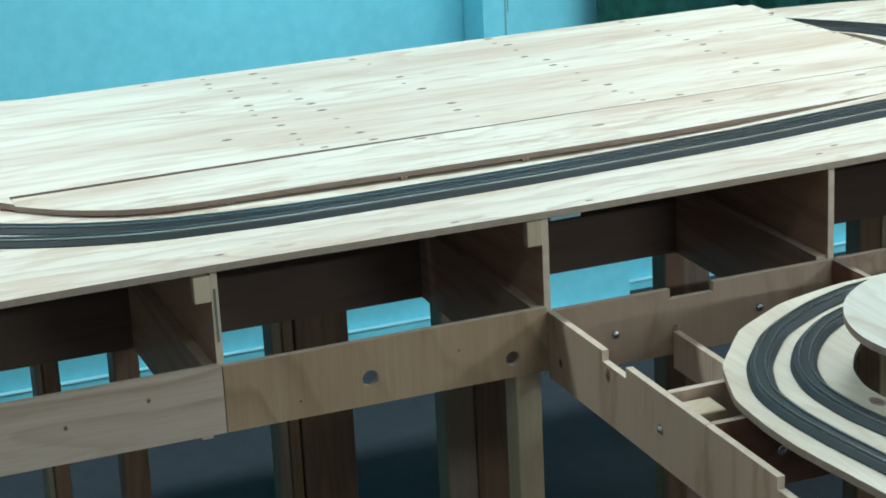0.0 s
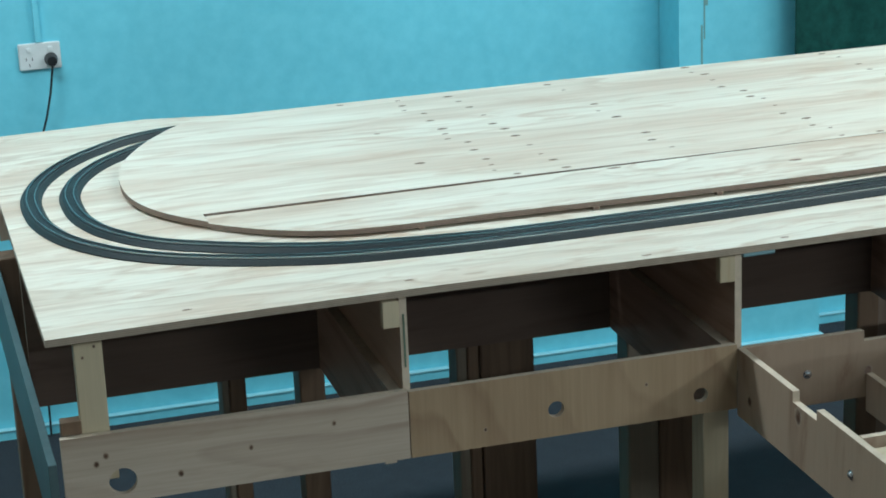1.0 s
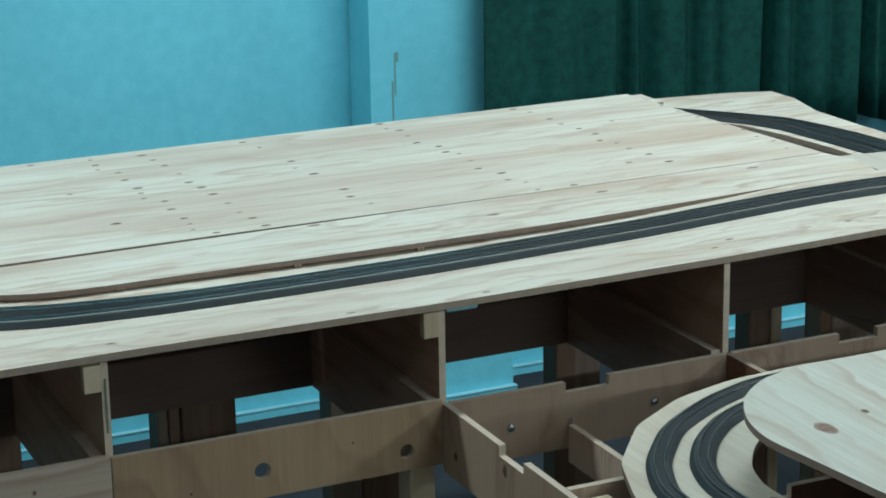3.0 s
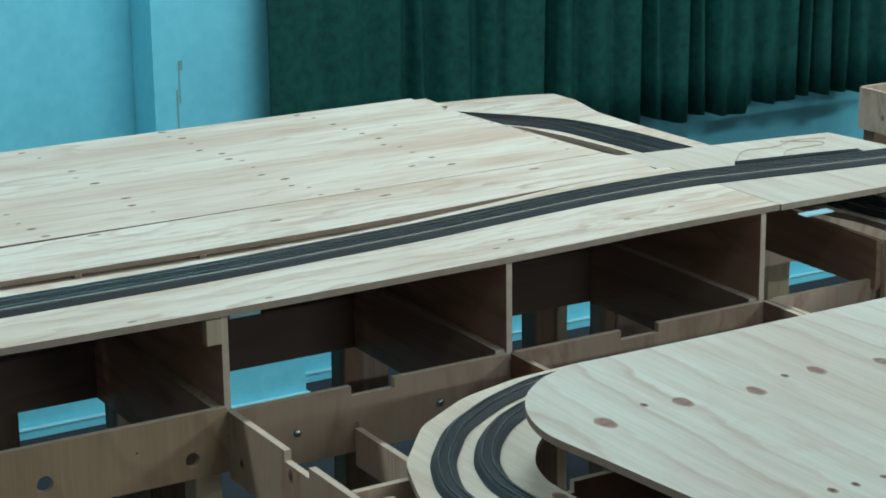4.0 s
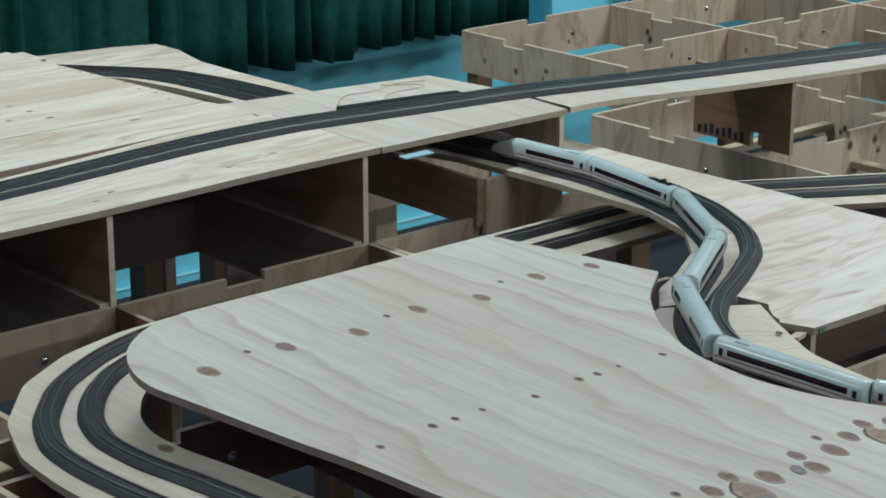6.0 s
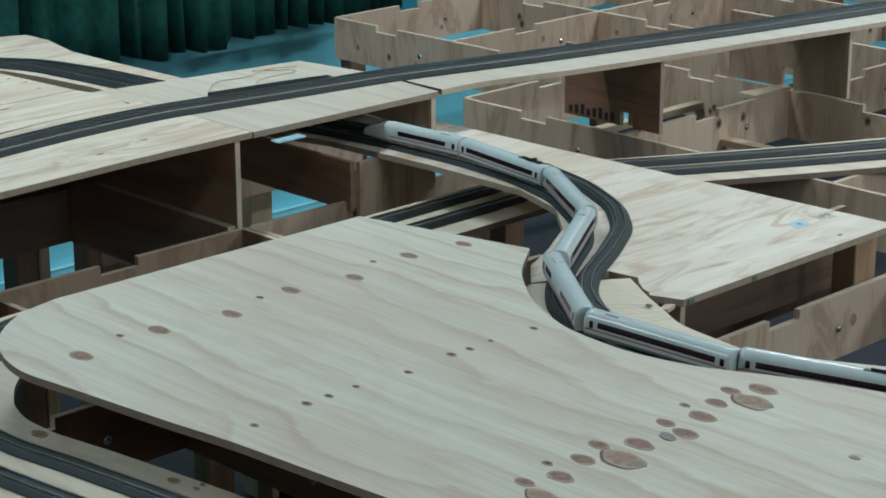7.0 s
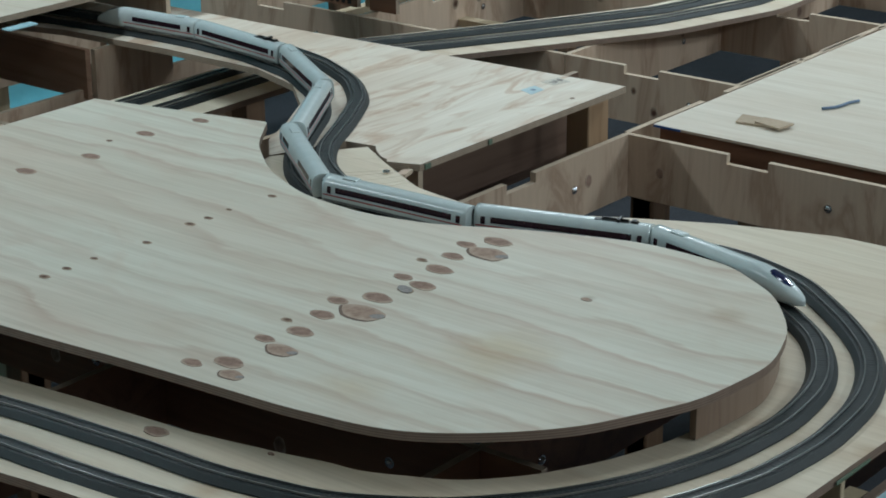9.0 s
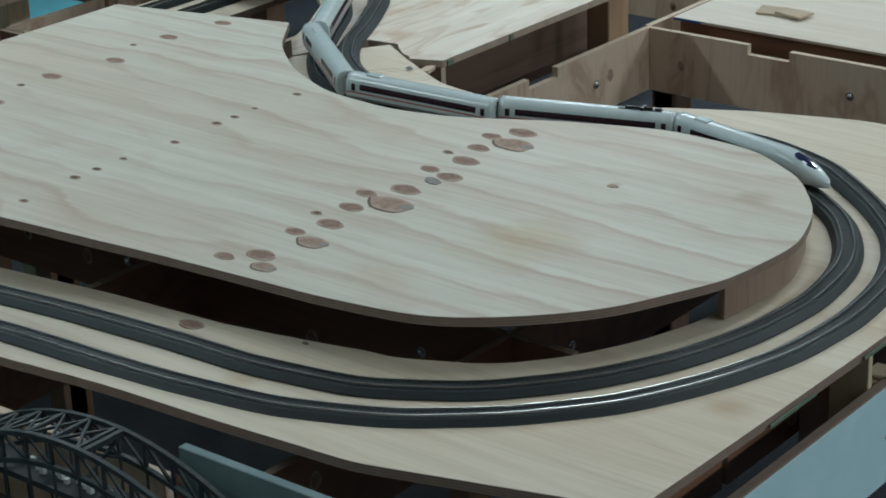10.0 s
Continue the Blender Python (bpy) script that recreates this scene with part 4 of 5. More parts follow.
for kx, ky in ((0.563, 0.473), (0.926, 0.497), (-0.025, 0.515), (-0.45, 0.44), (0.30, 0.42)):
    disc("knot", kx, ky, z_strip(kx, ky), 0.014, 0.0045, KNOT, top_strip, h=0.0004, seg=12)
for kx, ky in ((-0.552, 0.046), (-0.91, 0.05), (-0.156, 0.020), (0.09, 0.02), (0.562, 0.059), (0.614, 0.092), (0.98, 0.10), (0.86, 0.075)):
    disc("knot", kx, ky, z_base(kx, ky), 0.0085, 0.0032, KNOT if kx > -0.3 else KNOT_DARK, track_base, h=0.0004, seg=12)

# ---- open frames of notched boards ----
def bolt(parent, p, axis):
    """A domed bolt head on its washer; axis is the way it points."""
    bm = bmesh.new()
    rings = []
    for r, h in ((0.0078, 0.0), (0.0078, 0.0013), (0.0056, 0.0014), (0.0053, 0.0030), (0.0042, 0.0044), (0.0024, 0.0053), (0.0006, 0.0056)):
        ring = []
        for k in range(14):
            a = k * math.tau / 14
            u, v = r * math.cos(a), r * math.sin(a)
            ring.append(bm.verts.new((p[0] + axis[0] * h, p[1] + u, p[2] + v) if axis[0] else (p[0] + u, p[1] + axis[1] * h, p[2] + v)))
        rings.append(ring)
    for n_, (r0, r1) in enumerate(zip(rings, rings[1:])):
        for k in range(14):
            bm.faces.new((r0[k], r0[(k + 1) % 14], r1[(k + 1) % 14], r1[k])).smooth = n_ > 2
    bm.faces.new(rings[-1])
    bmesh.ops.recalc_face_normals(bm, faces=bm.faces)
    return part("bolt", bm, BOLT, parent, "zinc bolt with a domed head")


def face_knot(parent, p, axis, r, mat):
    """A thin knot on an upright face; axis is the way the face looks."""
    bm = bmesh.new()
    rings = []
    for h in (-0.002, 0.0004):
        ring = []
        for k in range(12):
            a = k * math.tau / 12
            u, v = r * math.cos(a) * (1 + 0.1 * math.sin(3 * a + p[0] * 50)), 1.25 * r * math.sin(a)
            ring.append(bm.verts.new((p[0] + axis[0] * h, p[1] + u, p[2] + v) if axis[0] else (p[0] + u, p[1] + axis[1] * h, p[2] + v)))
        rings.append(ring)
    bm.faces.new(rings[1])
    for k in range(12):
        bm.faces.new((rings[0][k], rings[0][(k + 1) % 12], rings[1][(k + 1) % 12], rings[1][k]))
    bmesh.ops.recalc_face_normals(bm, faces=bm.faces)
    return part("knot", bm, mat, parent)


krng = random.Random(21)
for kx, kz, r in ((-1.061, 0.919, 0.005), (-1.077, 0.907, 0.005), (-0.948, 0.872, 0.005), (-0.835, 0.898, 0.004), (-0.70, 0.918, 0.004), (-0.45, 0.868, 0.003), (-0.17, 0.905, 0.003)):
    face_knot(deck, (kx, -0.0072, kz), (0, -1), r, KNOT_DARK)
for kx, kz in ((-1.081, 1.078), (-1.062, 1.094)):
    face_knot(deck, (kx, 0.0078, kz), (0, -1), 0.0024, KNOT_DARK)
box("hole_plug", (-1.062, -1.042, 0.006, 0.02, 0.874, 0.898), PINE, deck, "pale pine plug filling part of the hole", bev=0.001)

FB = 0.825
NOTCH = 0.085


def grid_frame(label, xs, ys, top=FRAME, bot=FB, skip=(), group="open frames", brown=(), ply=None):
    fr = thing("open_frame", label, "frame", group=group)
    FACE = [ply or PLY_FZ, EDGE_PALE]
    for j, y in enumerate(ys):
        for i in range(len(xs) - 1):
            if ("x", i, j) in skip:
                continue
            ln = xs[i + 1] - xs[i] - 0.013
            brd = board("cross_board", (xs[i] + 0.0065, y), (xs[i + 1] - 0.0065, y), bot, top, [BROWN_BOARD, EDGE] if ("x", j) in brown else FACE, fr, notches=[(ln * 0.48, NOTCH, 0.018)])
            for _ in range(krng.choice((1, 2, 2, 3))):
                face_knot(brd, (xs[i] + ln * krng.uniform(0.08, 0.92), y - 0.006, krng.uniform(bot + 0.02, top - 0.035)), (0, -1), krng.uniform(0.006, 0.013), krng.choice((KNOT, KNOT, KNOT_DARK)))
            for f in (0.22, 0.74):
                bolt(brd, (xs[i] + ln * f, y - 0.0062, bot + 0.057), (0, -1))
    for i, x in enumerate(xs):
        for j in range(len(ys) - 1):
            if ("y", i, j) in skip:
                continue
            ln = abs(ys[j + 1] - ys[j]) - 0.002
            brd = board("long_board", (x, ys[j] - 0.001), (x, ys[j + 1] + 0.001), bot, top, [BROWN_BOARD, EDGE] if ("y", i) in brown else FACE, fr, notches=[(ln * 0.46, NOTCH, 0.018)])
            for _ in range(krng.choice((1, 2, 2, 3))):
                face_knot(brd, (x - 0.006, ys[j] - ln * krng.uniform(0.08, 0.92), krng.uniform(bot + 0.02, top - 0.035)), (-1, 0), krng.uniform(0.006, 0.013), krng.choice((KNOT, KNOT, KNOT_DARK)))
            bolt(brd, (x - 0.0062, ys[j] - ln * 0.75, bot + 0.06), (-1, 0))
    for x in (xs[0], xs[-1]):
        for y in (ys[0], ys[-1]):
            if (x, y) in ((0.0, -0.004), (1.13, -1.97)):
                continue
            box("leg", (x + 0.008, x + 0.068, y - 0.055, y - 0.008, FZ, bot + 0.03), DARK_TIMBER, fr, bev=0.002)
    return fr


# Its boards take the darkened ply, for less light on this frame.
mid_frame = grid_frame("open plywood frame of notched boards below the track boards", [0.0, 0.555, 1.13], [-0.004, -0.56, -1.10, -1.66, -1.97], brown=(("x", 1), ("x", 2), ("x", 3), ("x", 4), ("y", 1)), ply=PLY_FZ_DIM)
grid_frame("open plywood frame of notched boards beside the table", [1.145, 1.80], [-0.004, -0.53, -1.05], skip=(("y", 1, 0), ("y", 1, 1)))
for iy0, iy1 in ((-1.12, -1.645), (-1.67, -1.96)):
    board("inner_rib", (0.055, iy0), (0.055, iy1), 0.84, 0.935, [BROWN_BOARD, DARK_BROWN], mid_frame)
grid_frame("open plywood frame under the pale work board", [1.80, 2.45, 3.1], [-1.045, -1.62, -2.2, -2.8])
east_frame = grid_frame("open plywood frame of notched boards with bolted joints", [2.21, 2.84, 3.42, 4.0, 4.58, 5.16], [0.467, -0.04, -0.62, -1.04])
box("batten", (2.565, 2.600, -0.2845, -0.047, 0.852, 0.870), PINE, east_frame, "pale pine batten inside the frame", bev=0.001)
box("batten", (2.2165, 2.8335, -0.315, -0.285, 0.852, 0.870), PINE, east_frame, "pale pine batten inside the frame", bev=0.001)
box("batten", (2.2165, 2.8335, 0.222, 0.250, 0.852, 0.870), PINE, east_frame, "pale pine batten inside the frame", bev=0.001)
tagged(panel("plywood_strip", [(2.70, 0.010), (2.846, -0.012), (2.846, -0.044), (2.70, -0.042)], FRAME + 0.0005, FRAME + 0.0085, [PLY_FZ, EDGE_PALE]), "short plywood strip lying on the frame's corner", "strip")
grid_frame("open plywood frame of notched boards by the far wall", [2.66, 3.27, 3.87, 4.47, 5.07], [1.45, 0.97, 0.475])


# ---- the train ----
PITCH, BODY_L = 0.268, 0.2645
NOSE = int(np.argmin((IN[:, 0] - 0.985) ** 2 + (IN[:, 1] + 1.855) ** 2))
arc = np.r_[0, np.cumsum(np.linalg.norm(np.diff(IN, axis=0), axis=1))]


def on_track(s):
    return Vector([float(np.interp(s, arc, IN[:, k])) for k in range(3)])


PROFILE = [(-0.0155, 0.0045), (-0.0170, 0.012), (-0.0172, 0.022), (-0.0160, 0.032), (-0.0125, 0.0385), (-0.006, 0.0413), (0.0, 0.0418)]
PROFILE = PROFILE + [(-a, z) for a, z in PROFILE[-2::-1]]


def car_shape(bm, x0, x1, nose):
    """Body shell along x; a nose tapers towards the end x1 when nose is set."""
    n = 40
    rows = []
    for i in range(n + 1):
        x = x0 + (x1 - x0) * i / n
        w, h = 1.0, 1.0
        if nose:
            f = clamp((x - (x1 - 0.085)) / 0.085)
            w = math.sqrt(max(0.0, 1 - f ** 2.6)) * 0.92 + 0.08 if f > 0 else 1.0
            h = 1 - 0.80 * f ** 1.9
        rows.append([bm.verts.new((x, a * w, 0.0045 + (z - 0.0045) * h)) for a, z in PROFILE])
    for r0, r1 in zip(rows, rows[1:]):
        for k in range(len(PROFILE) - 1):
            bm.faces.new((r0[k], r1[k], r1[k + 1], r0[k + 1])).smooth = True
        bm.faces.new((r0[-1], r1[-1], r1[0], r0[0]))
    bm.faces.new(rows[0])
    bm.faces.new(rows[-1][::-1])


def side_band(bm, x0, x1, za, zb, side, off=0.0004, n=1):
    """A thin strip that hugs the body side between two heights."""
    def wid(z):
        pr = [(z_, -a_) for a_, z_ in PROFILE[:7]]
        return float(np.interp(z, [p[0] for p in pr], [p[1] for p in pr]))
    for i in range(n):
        xa, xb = x0 + (x1 - x0) * i / n, x0 + (x1 - x0) * (i + 1) / n
        zs = np.linspace(za, zb, 4)
        o = [[bm.verts.new((x, side * (wid(z) + off), z)) for z in zs] for x in (xa, xb)]
        q = [[bm.verts.new((x, side * (wid(z) - 0.001), z)) for z in zs] for x in (xa, xb)]
        for k in range(3):
            bm.faces.new((o[0][k], o[1][k], o[1][k + 1], o[0][k + 1]))
        bm.faces.new((o[0][0], q[0][0], q[1][0], o[1][0]))
        bm.faces.new((o[0][3], o[1][3], q[1][3], q[0][3]))
        for e in (0, 1):
            for k in range(3):
                bm.faces.new((o[e][k], o[e][k + 1], q[e][k + 1], q[e][k]))
    bmesh.ops.recalc_face_normals(bm, faces=bm.faces)


def train_car(kind, label):
    car = thing("train_car", label, "train car", group="train cars")
    half = BODY_L / 2
    end = kind == "end"
    bm = bmesh.new()
    car_shape(bm, -half, half + (0.012 if end else 0), end)
    bmesh.ops.recalc_face_normals(bm, faces=bm.faces)
    body = part("body", bm, CAR_WHITE, car)
    xe = half - 0.075 if end else half - 0.006
    for s in (-1, 1):
        bm = bmesh.new()
        if end:
            side_band(bm, -half + 0.035, half - 0.10, 0.0203, 0.0293, s)
        elif kind == "bistro":
            side_band(bm, -half + 0.03, -half + 0.075, 0.0203, 0.0293, s)
            part("window_band", bm, CAR_GLASS, body)
            bm = bmesh.new()
            side_band(bm, 0.02, half - 0.03, 0.0203, 0.0293, s)
        else:
            side_band(bm, -half + 0.026, half - 0.026, 0.0203, 0.0293, s)
        part("window_band", bm, CAR_GLASS, body, "dark tinted window band")
        bm = bmesh.new()
        side_band(bm, -half + 0.002, xe, 0.0145, 0.0163, s)
        part("red_stripe", bm, CAR_RED, body, "thin red stripe")
        bm = bmesh.new()
        side_band(bm, -half + 0.002, xe, 0.005, 0.0085, s, off=0.0003)
        part("skirt", bm, CAR_GREY, body)
        for dx in ((-half + 0.014,) if end else (-half + 0.014, half - 0.014)):
            bm = bmesh.new()
            side_band(bm, dx - 0.0035, dx + 0.0035, 0.018, 0.029, s, off=0.0005)
            part("door_window", bm, CAR_GLASS, body)
    if end:
        # cab glass: a shield over the nose slope
        bm = bmesh.new()
        rows = []
        for i in range(9):
            f0 = 0.30 + 0.42 * i / 8
            x = half + 0.012 - 0.085 + 0.085 * f0
            h = 1 - 0.80 * f0 ** 1.9
            w = (math.sqrt(max(0.0, 1 - f0 ** 2.6)) * 0.92 + 0.08) * 0.62 * math.sin(math.pi * (0.18 + 0.72 * i / 8)) ** 0.5
            row = []
            for k in range(7):
                a = -1 + 2 * k / 6
                ya = a * 0.0155 * w
                zz = float(np.interp(abs(a) * 0.62 * 0.0155, [0, 0.006, 0.0125, 0.016], [0.0418, 0.0413, 0.0385, 0.032]))
                row.append(bm.verts.new((x, ya, 0.0045 + (zz - 0.0045) * h + 0.0006)))
            rows.append(row)
        for r0, r1 in zip(rows, rows[1:]):
            for k in range(6):
                bm.faces.new((r0[k], r1[k], r1[k + 1], r0[k + 1])).smooth = True
        part("windscreen", bm, CAR_BLUE, body, "dark blue cab windscreen")
        for s in (-1, 1):
            bm = bmesh.new()
            side_band(bm, half - 0.085, half - 0.063, 0.020, 0.027, s, off=-0.0002)
            part("cab_window", bm, CAR_GLASS, body)
    if kind == "power":
        pan = part("pantograph", (lambda b: (add_box(b, half - 0.085, half - 0.02, -0.005, 0.005, 0.0405, 0.0425), add_box(b, half - 0.05, half - 0.046, -0.010, 0.010, 0.0425, 0.0465),
                                             add_box(b, half - 0.075, half - 0.035, -0.0012, 0.0012, 0.0425, 0.0455), add_box(b, half - 0.03, half - 0.022, -0.004, 0.004, 0.0415, 0.0455), b)[-1])(bmesh.new()), BLACK_PLASTIC, car, "folded black pantograph")
    else:
        box("roof_unit", (-0.10, -0.075, -0.007, 0.007, 0.0405, 0.0436), CAR_WHITE, car, bev=0.001)
    for bx in (-half + 0.045, half - 0.045):
        bm = bmesh.new()
        add_box(bm, bx - 0.02, bx + 0.02, -0.012, 0.012, 0.0012, 0.006, bev=0.001)
        bg = part("bogie", bm, BLACK_PLASTIC, car)
    bm = bmesh.new()
    add_box(bm, -half - 0.0035, -half + 0.001, -0.0135, 0.0135, 0.005, 0.037, bev=0.002)
    part("gangway", bm, BLACK_PLASTIC, car, "black gangway bellows")
    return car


KINDS = ["end", "power", "middle", "bistro", "middle", "middle", "power", "end"]
LABELS = {"end": "white streamlined end car of a model high-speed train", "power": "white model train car with a roof pantograph",
          "middle": "white model train car with a red stripe", "bistro": "white model train car with two short windows"}
protos = {}
for n, kind in enumerate(KINDS):
    s_mid = arc[NOSE] - 0.14 - n * PITCH
    a, b = on_track(s_mid - 0.09), on_track(s_mid + 0.09)
    fwd = (b - a).normalized()
    if n == len(KINDS) - 1:
        fwd = -fwd
    rot = fwd.to_track_quat("X", "Z").to_matrix().to_4x4()
    m = Matrix.Translation((a + b) / 2 + Vector((0, 0, RB + 0.0036))) @ rot
    if kind not in protos:
        protos[kind] = train_car(kind, LABELS[kind])
        protos[kind].matrix_basis = m
    else:
        copy_thing(protos[kind], m)


# ---- wall things ----
socket = thing("power_socket", "white double power socket with a black plug in it", "socket", at=(-0.905, WY1, 1.055))
box("plate", (-0.055, 0.055, -0.009, -0.001, -0.036, 0.036), WHITE_PLASTIC, socket, bev=0.003)
for sx in (-0.028, 0.028):
    box("switch", (sx - 0.006, sx + 0.006, -0.0125, -0.008, 0.012, 0.024), WHITE_PLASTIC, socket, bev=0.001)
for px, pz, a in ((-0.036, -0.006, 0.5), (-0.020, -0.006, -0.5), (-0.028, -0.022, 0.0)):
    box("slot", (px - 0.0012, px + 0.0012, -0.0095, -0.0088, pz - 0.004, pz + 0.004), BLACK_PLASTIC, socket)
bm = bmesh.new()
bmesh.ops.create_cone(bm, cap_ends=True, segments=20, radius1=0.018, radius2=0.013, depth=0.034, matrix=Matrix.Translation((0.028, -0.026, -0.010)) @ Matrix.Rotation(radians(90), 4, "X"))
part("plug", bm, BLACK_PLASTIC, socket, "black plug")


def cable(name, pts, r, mat, label, category, reps=3):
    q = smooth_line(pts, 0.02, reps)
    cu = bpy.data.curves.new(name, "CURVE")
    cu.dimensions, cu.bevel_depth, cu.bevel_resolution = "3D", r, 2
    sp = cu.splines.new("POLY")
    sp.points.add(len(q) - 1)
    for p, c in zip(sp.points, q):
        p.co = (*c, 1)
    cu.materials.append(mat)
    ob = new(name, cu)
    return tagged(ob, label, category)


cord = cable("power_cord", [(-0.877, 2.40, 1.04), (-0.875, 2.395, 1.00), (-0.885, 2.41, 0.93), (-0.915, 2.42, 0.86), (-0.96, 2.42, 0.76), (-0.99, 2.42, 0.55), (-0.985, 2.42, 0.2), (-0.98, 2.41, FZ + 0.004)], 0.0032, BLACK_PLASTIC, "thin black power cord hanging from the socket", "")
cord.parent = socket
cord.location = (0.905, -WY1, -1.055)
tagged(box("conduit", (-0.913, -0.898, WY1 - 0.012, WY1 - 0.001, 1.093, CEIL_Z), WALL), "painted conduit running up the wall from the socket", "conduit")

stain = thing("wall_stain", "thin brown run mark on the blue wall", "stain", at=(0.912, 2.30, 0))
for sx, z0, z1, w in ((0.004, 0.95, 1.07, 0.004), (-0.004, 0.86, 0.99, 0.005), (0.010, 1.045, 1.072, 0.009)):
    box("run_mark", (sx - w / 2, sx + w / 2, -0.0012, -0.0002, z0, z1), STAIN, stain)

# curtain with deep folds
cur = thing("curtain", "dark green heavy curtain hanging in deep folds", "curtain", at=(0, 0, 0))


def valley(x, c, w):
    return math.exp(-((x - c) / w) ** 2)


FOLDS = [(1.30, 0.05, 0.03), (1.47, 0.04, 0.03), (1.62, 0.030, 0.07), (1.69, 0.022, 0.05), (1.83, 0.03, 0.055), (1.93, 0.02, 0.03), (2.115, 0.022, 0.10), (2.22, 0.03, 0.05), (2.33, 0.03, 0.04), (2.475, 0.028, 0.10), (2.55, 0.02, 0.05),
         (2.645, 0.020, 0.09), (2.71, 0.018, 0.08), (2.80, 0.03, 0.04), (2.92, 0.025, 0.04), (3.0, 0.02, 0.03), (3.105, 0.014, 0.09), (3.14, 0.012, 0.06), (3.24, 0.022, 0.08), (3.30, 0.02, 0.05), (3.40, 0.03, 0.045), (3.52, 0.025, 0.04), (3.59, 0.018, 0.05)]
HEM = ([1.165, 2.45, 2.49, 2.63, 2.70, 2.85, 2.856, 3.10, 3.15, 3.36, 3.65], [0.70, 0.715, 0.722, 0.708, 0.718, 0.705, 0.73, 0.722, 0.74, 0.715, 0.74])


def hanging_cloth(x0, x1, folds, hem, parent):
    bm = bmesh.new()
    xs = np.arange(x0, x1, 0.005)
    rows = []
    for z in np.linspace(0.0, 1.0, 16):
        row = []
        for x in xs:
            d = sum(dep * valley(x + 0.012 * math.sin(c * 37 + z * 3.0) * (1 - z), c, w) for c, w, dep in folds)
            zb = float(np.interp(x, *hem)) + 0.006 * math.sin(x * 31)
            row.append(bm.verts.new((x, 2.205 + 0.95 * d + 0.010 * math.sin(x * 13 + 0.8 * z) + 0.006 * (1 - z) * math.sin(x * 9.0), zb + (2.9 - zb) * z)))
        rows.append(row)
    for r0, r1 in zip(rows, rows[1:]):
        for a, b, c, d in zip(r0, r0[1:], r1[1:], r1):
            bm.faces.new((a, b, c, d)).smooth = True
    cl = part("cloth", bm, CURTAIN, parent)
    so = cl.modifiers.new("thickness", "SOLIDIFY")
    so.thickness = 0.003
    return cl


hanging_cloth(1.15, 3.645, FOLDS, HEM, cur)
rail = box("curtain_rail", (1.15, 3.66, 2.19, 2.299, 2.899, 2.93), WHITE_PLASTIC, cur)
for bx in (2.0, 2.9, 3.62):
    box("rail_bracket", (bx - 0.01, bx + 0.01, 2.2995, WY1, 2.9, 2.93), WHITE_PLASTIC, cur)
cur2 = thing("curtain", "dark green heavy curtain with a raised hem", "curtain")
hanging_cloth(4.13, 6.0, [(4.2 + 0.13 * k, 0.028, 0.05 + 0.02 * (k % 3)) for k in range(14)], ([4.13, 4.16, 4.26, 4.36, 4.40, 6.0], [0.74, 0.755, 0.785, 0.76, 0.735, 0.73]), cur2)
box("curtain_rail", (4.1, 6.05, 2.19, 2.299, 2.899, 2.93), WHITE_PLASTIC, cur2)
for bx in (4.5, 5.2, 5.95):
    box("rail_bracket", (bx - 0.01, bx + 0.01, 2.2995, WY1, 2.9, 2.93), WHITE_PLASTIC, cur2)

# ---- pale work board and its things, fascia, truss bridge ----
wb = thing("work_board", "pale board laid over the open frame", "board")
panel("board_top", [(1.84, -1.08), (3.0, -1.08), (3.0, -2.2), (1.83, -2.2)], 0.9535, 0.9585, [PLY_PALE, EDGE], wb)
for cx, cy in ((1.895, -1.12), (1.895, -2.15), (2.92, -1.12), (2.92, -2.15)):
    box("cleat", (cx - 0.02, cx + 0.02, cy - 0.03, cy + 0.03, 0.83, 0.953), PINE, wb)
box("blue_corner", (1.8385, 1.8395, -1.14, -1.081, 0.9538, 0.958), BLUE_PAINT, wb, "blue painted corner edge")
for ry0, ry1 in ((-1.085, -1.63), (-1.635, -2.19)):
    board("board_rib", (1.862, ry0), (1.862, ry1), 0.84, 0.953, [BROWN_BOARD, EDGE], wb, label="brown film-faced plywood support")
card = thing("cardboard_offcuts", "two small cardboard offcuts lying on the pale board", "cardboard")
panel("piece", [(1.935, -1.20), (1.985, -1.185), (1.99, -1.26), (1.945, -1.275)], 0.959, 0.963, CARD, card)
panel("piece", [(1.945, -1.235), (1.98, -1.235), (1.975, -1.30), (1.93, -1.295)], 0.9632, 0.967, CARD, card)
small = thing("small_box", "small pale blue cardboard box with a white lid", "box")
box("body", (2.20, 2.235, -1.505, -1.435, 0.959, 0.979), BOX_BLUE, small, bev=0.001)
box("lid", (2.1992, 2.2358, -1.5058, -1.4342, 0.9792, 0.985), WHITE_PLASTIC, small, "white lid", bev=0.001)
tagged(panel("cutting_mat", [(2.00, -1.51), (2.07, -1.465), (2.19, -1.66), (2.12, -1.71)], 0.959, 0.966, GREEN), "green folded mat lying on the pale board", "mat")
cable("blue_strip", [(2.11, -1.285, 0.962), (2.14, -1.31, 0.962), (2.17, -1.30, 0.962), (2.20, -1.315, 0.962)], 0.003, SLATE, "short slate-blue plastic strip lying on the pale board", "strip")

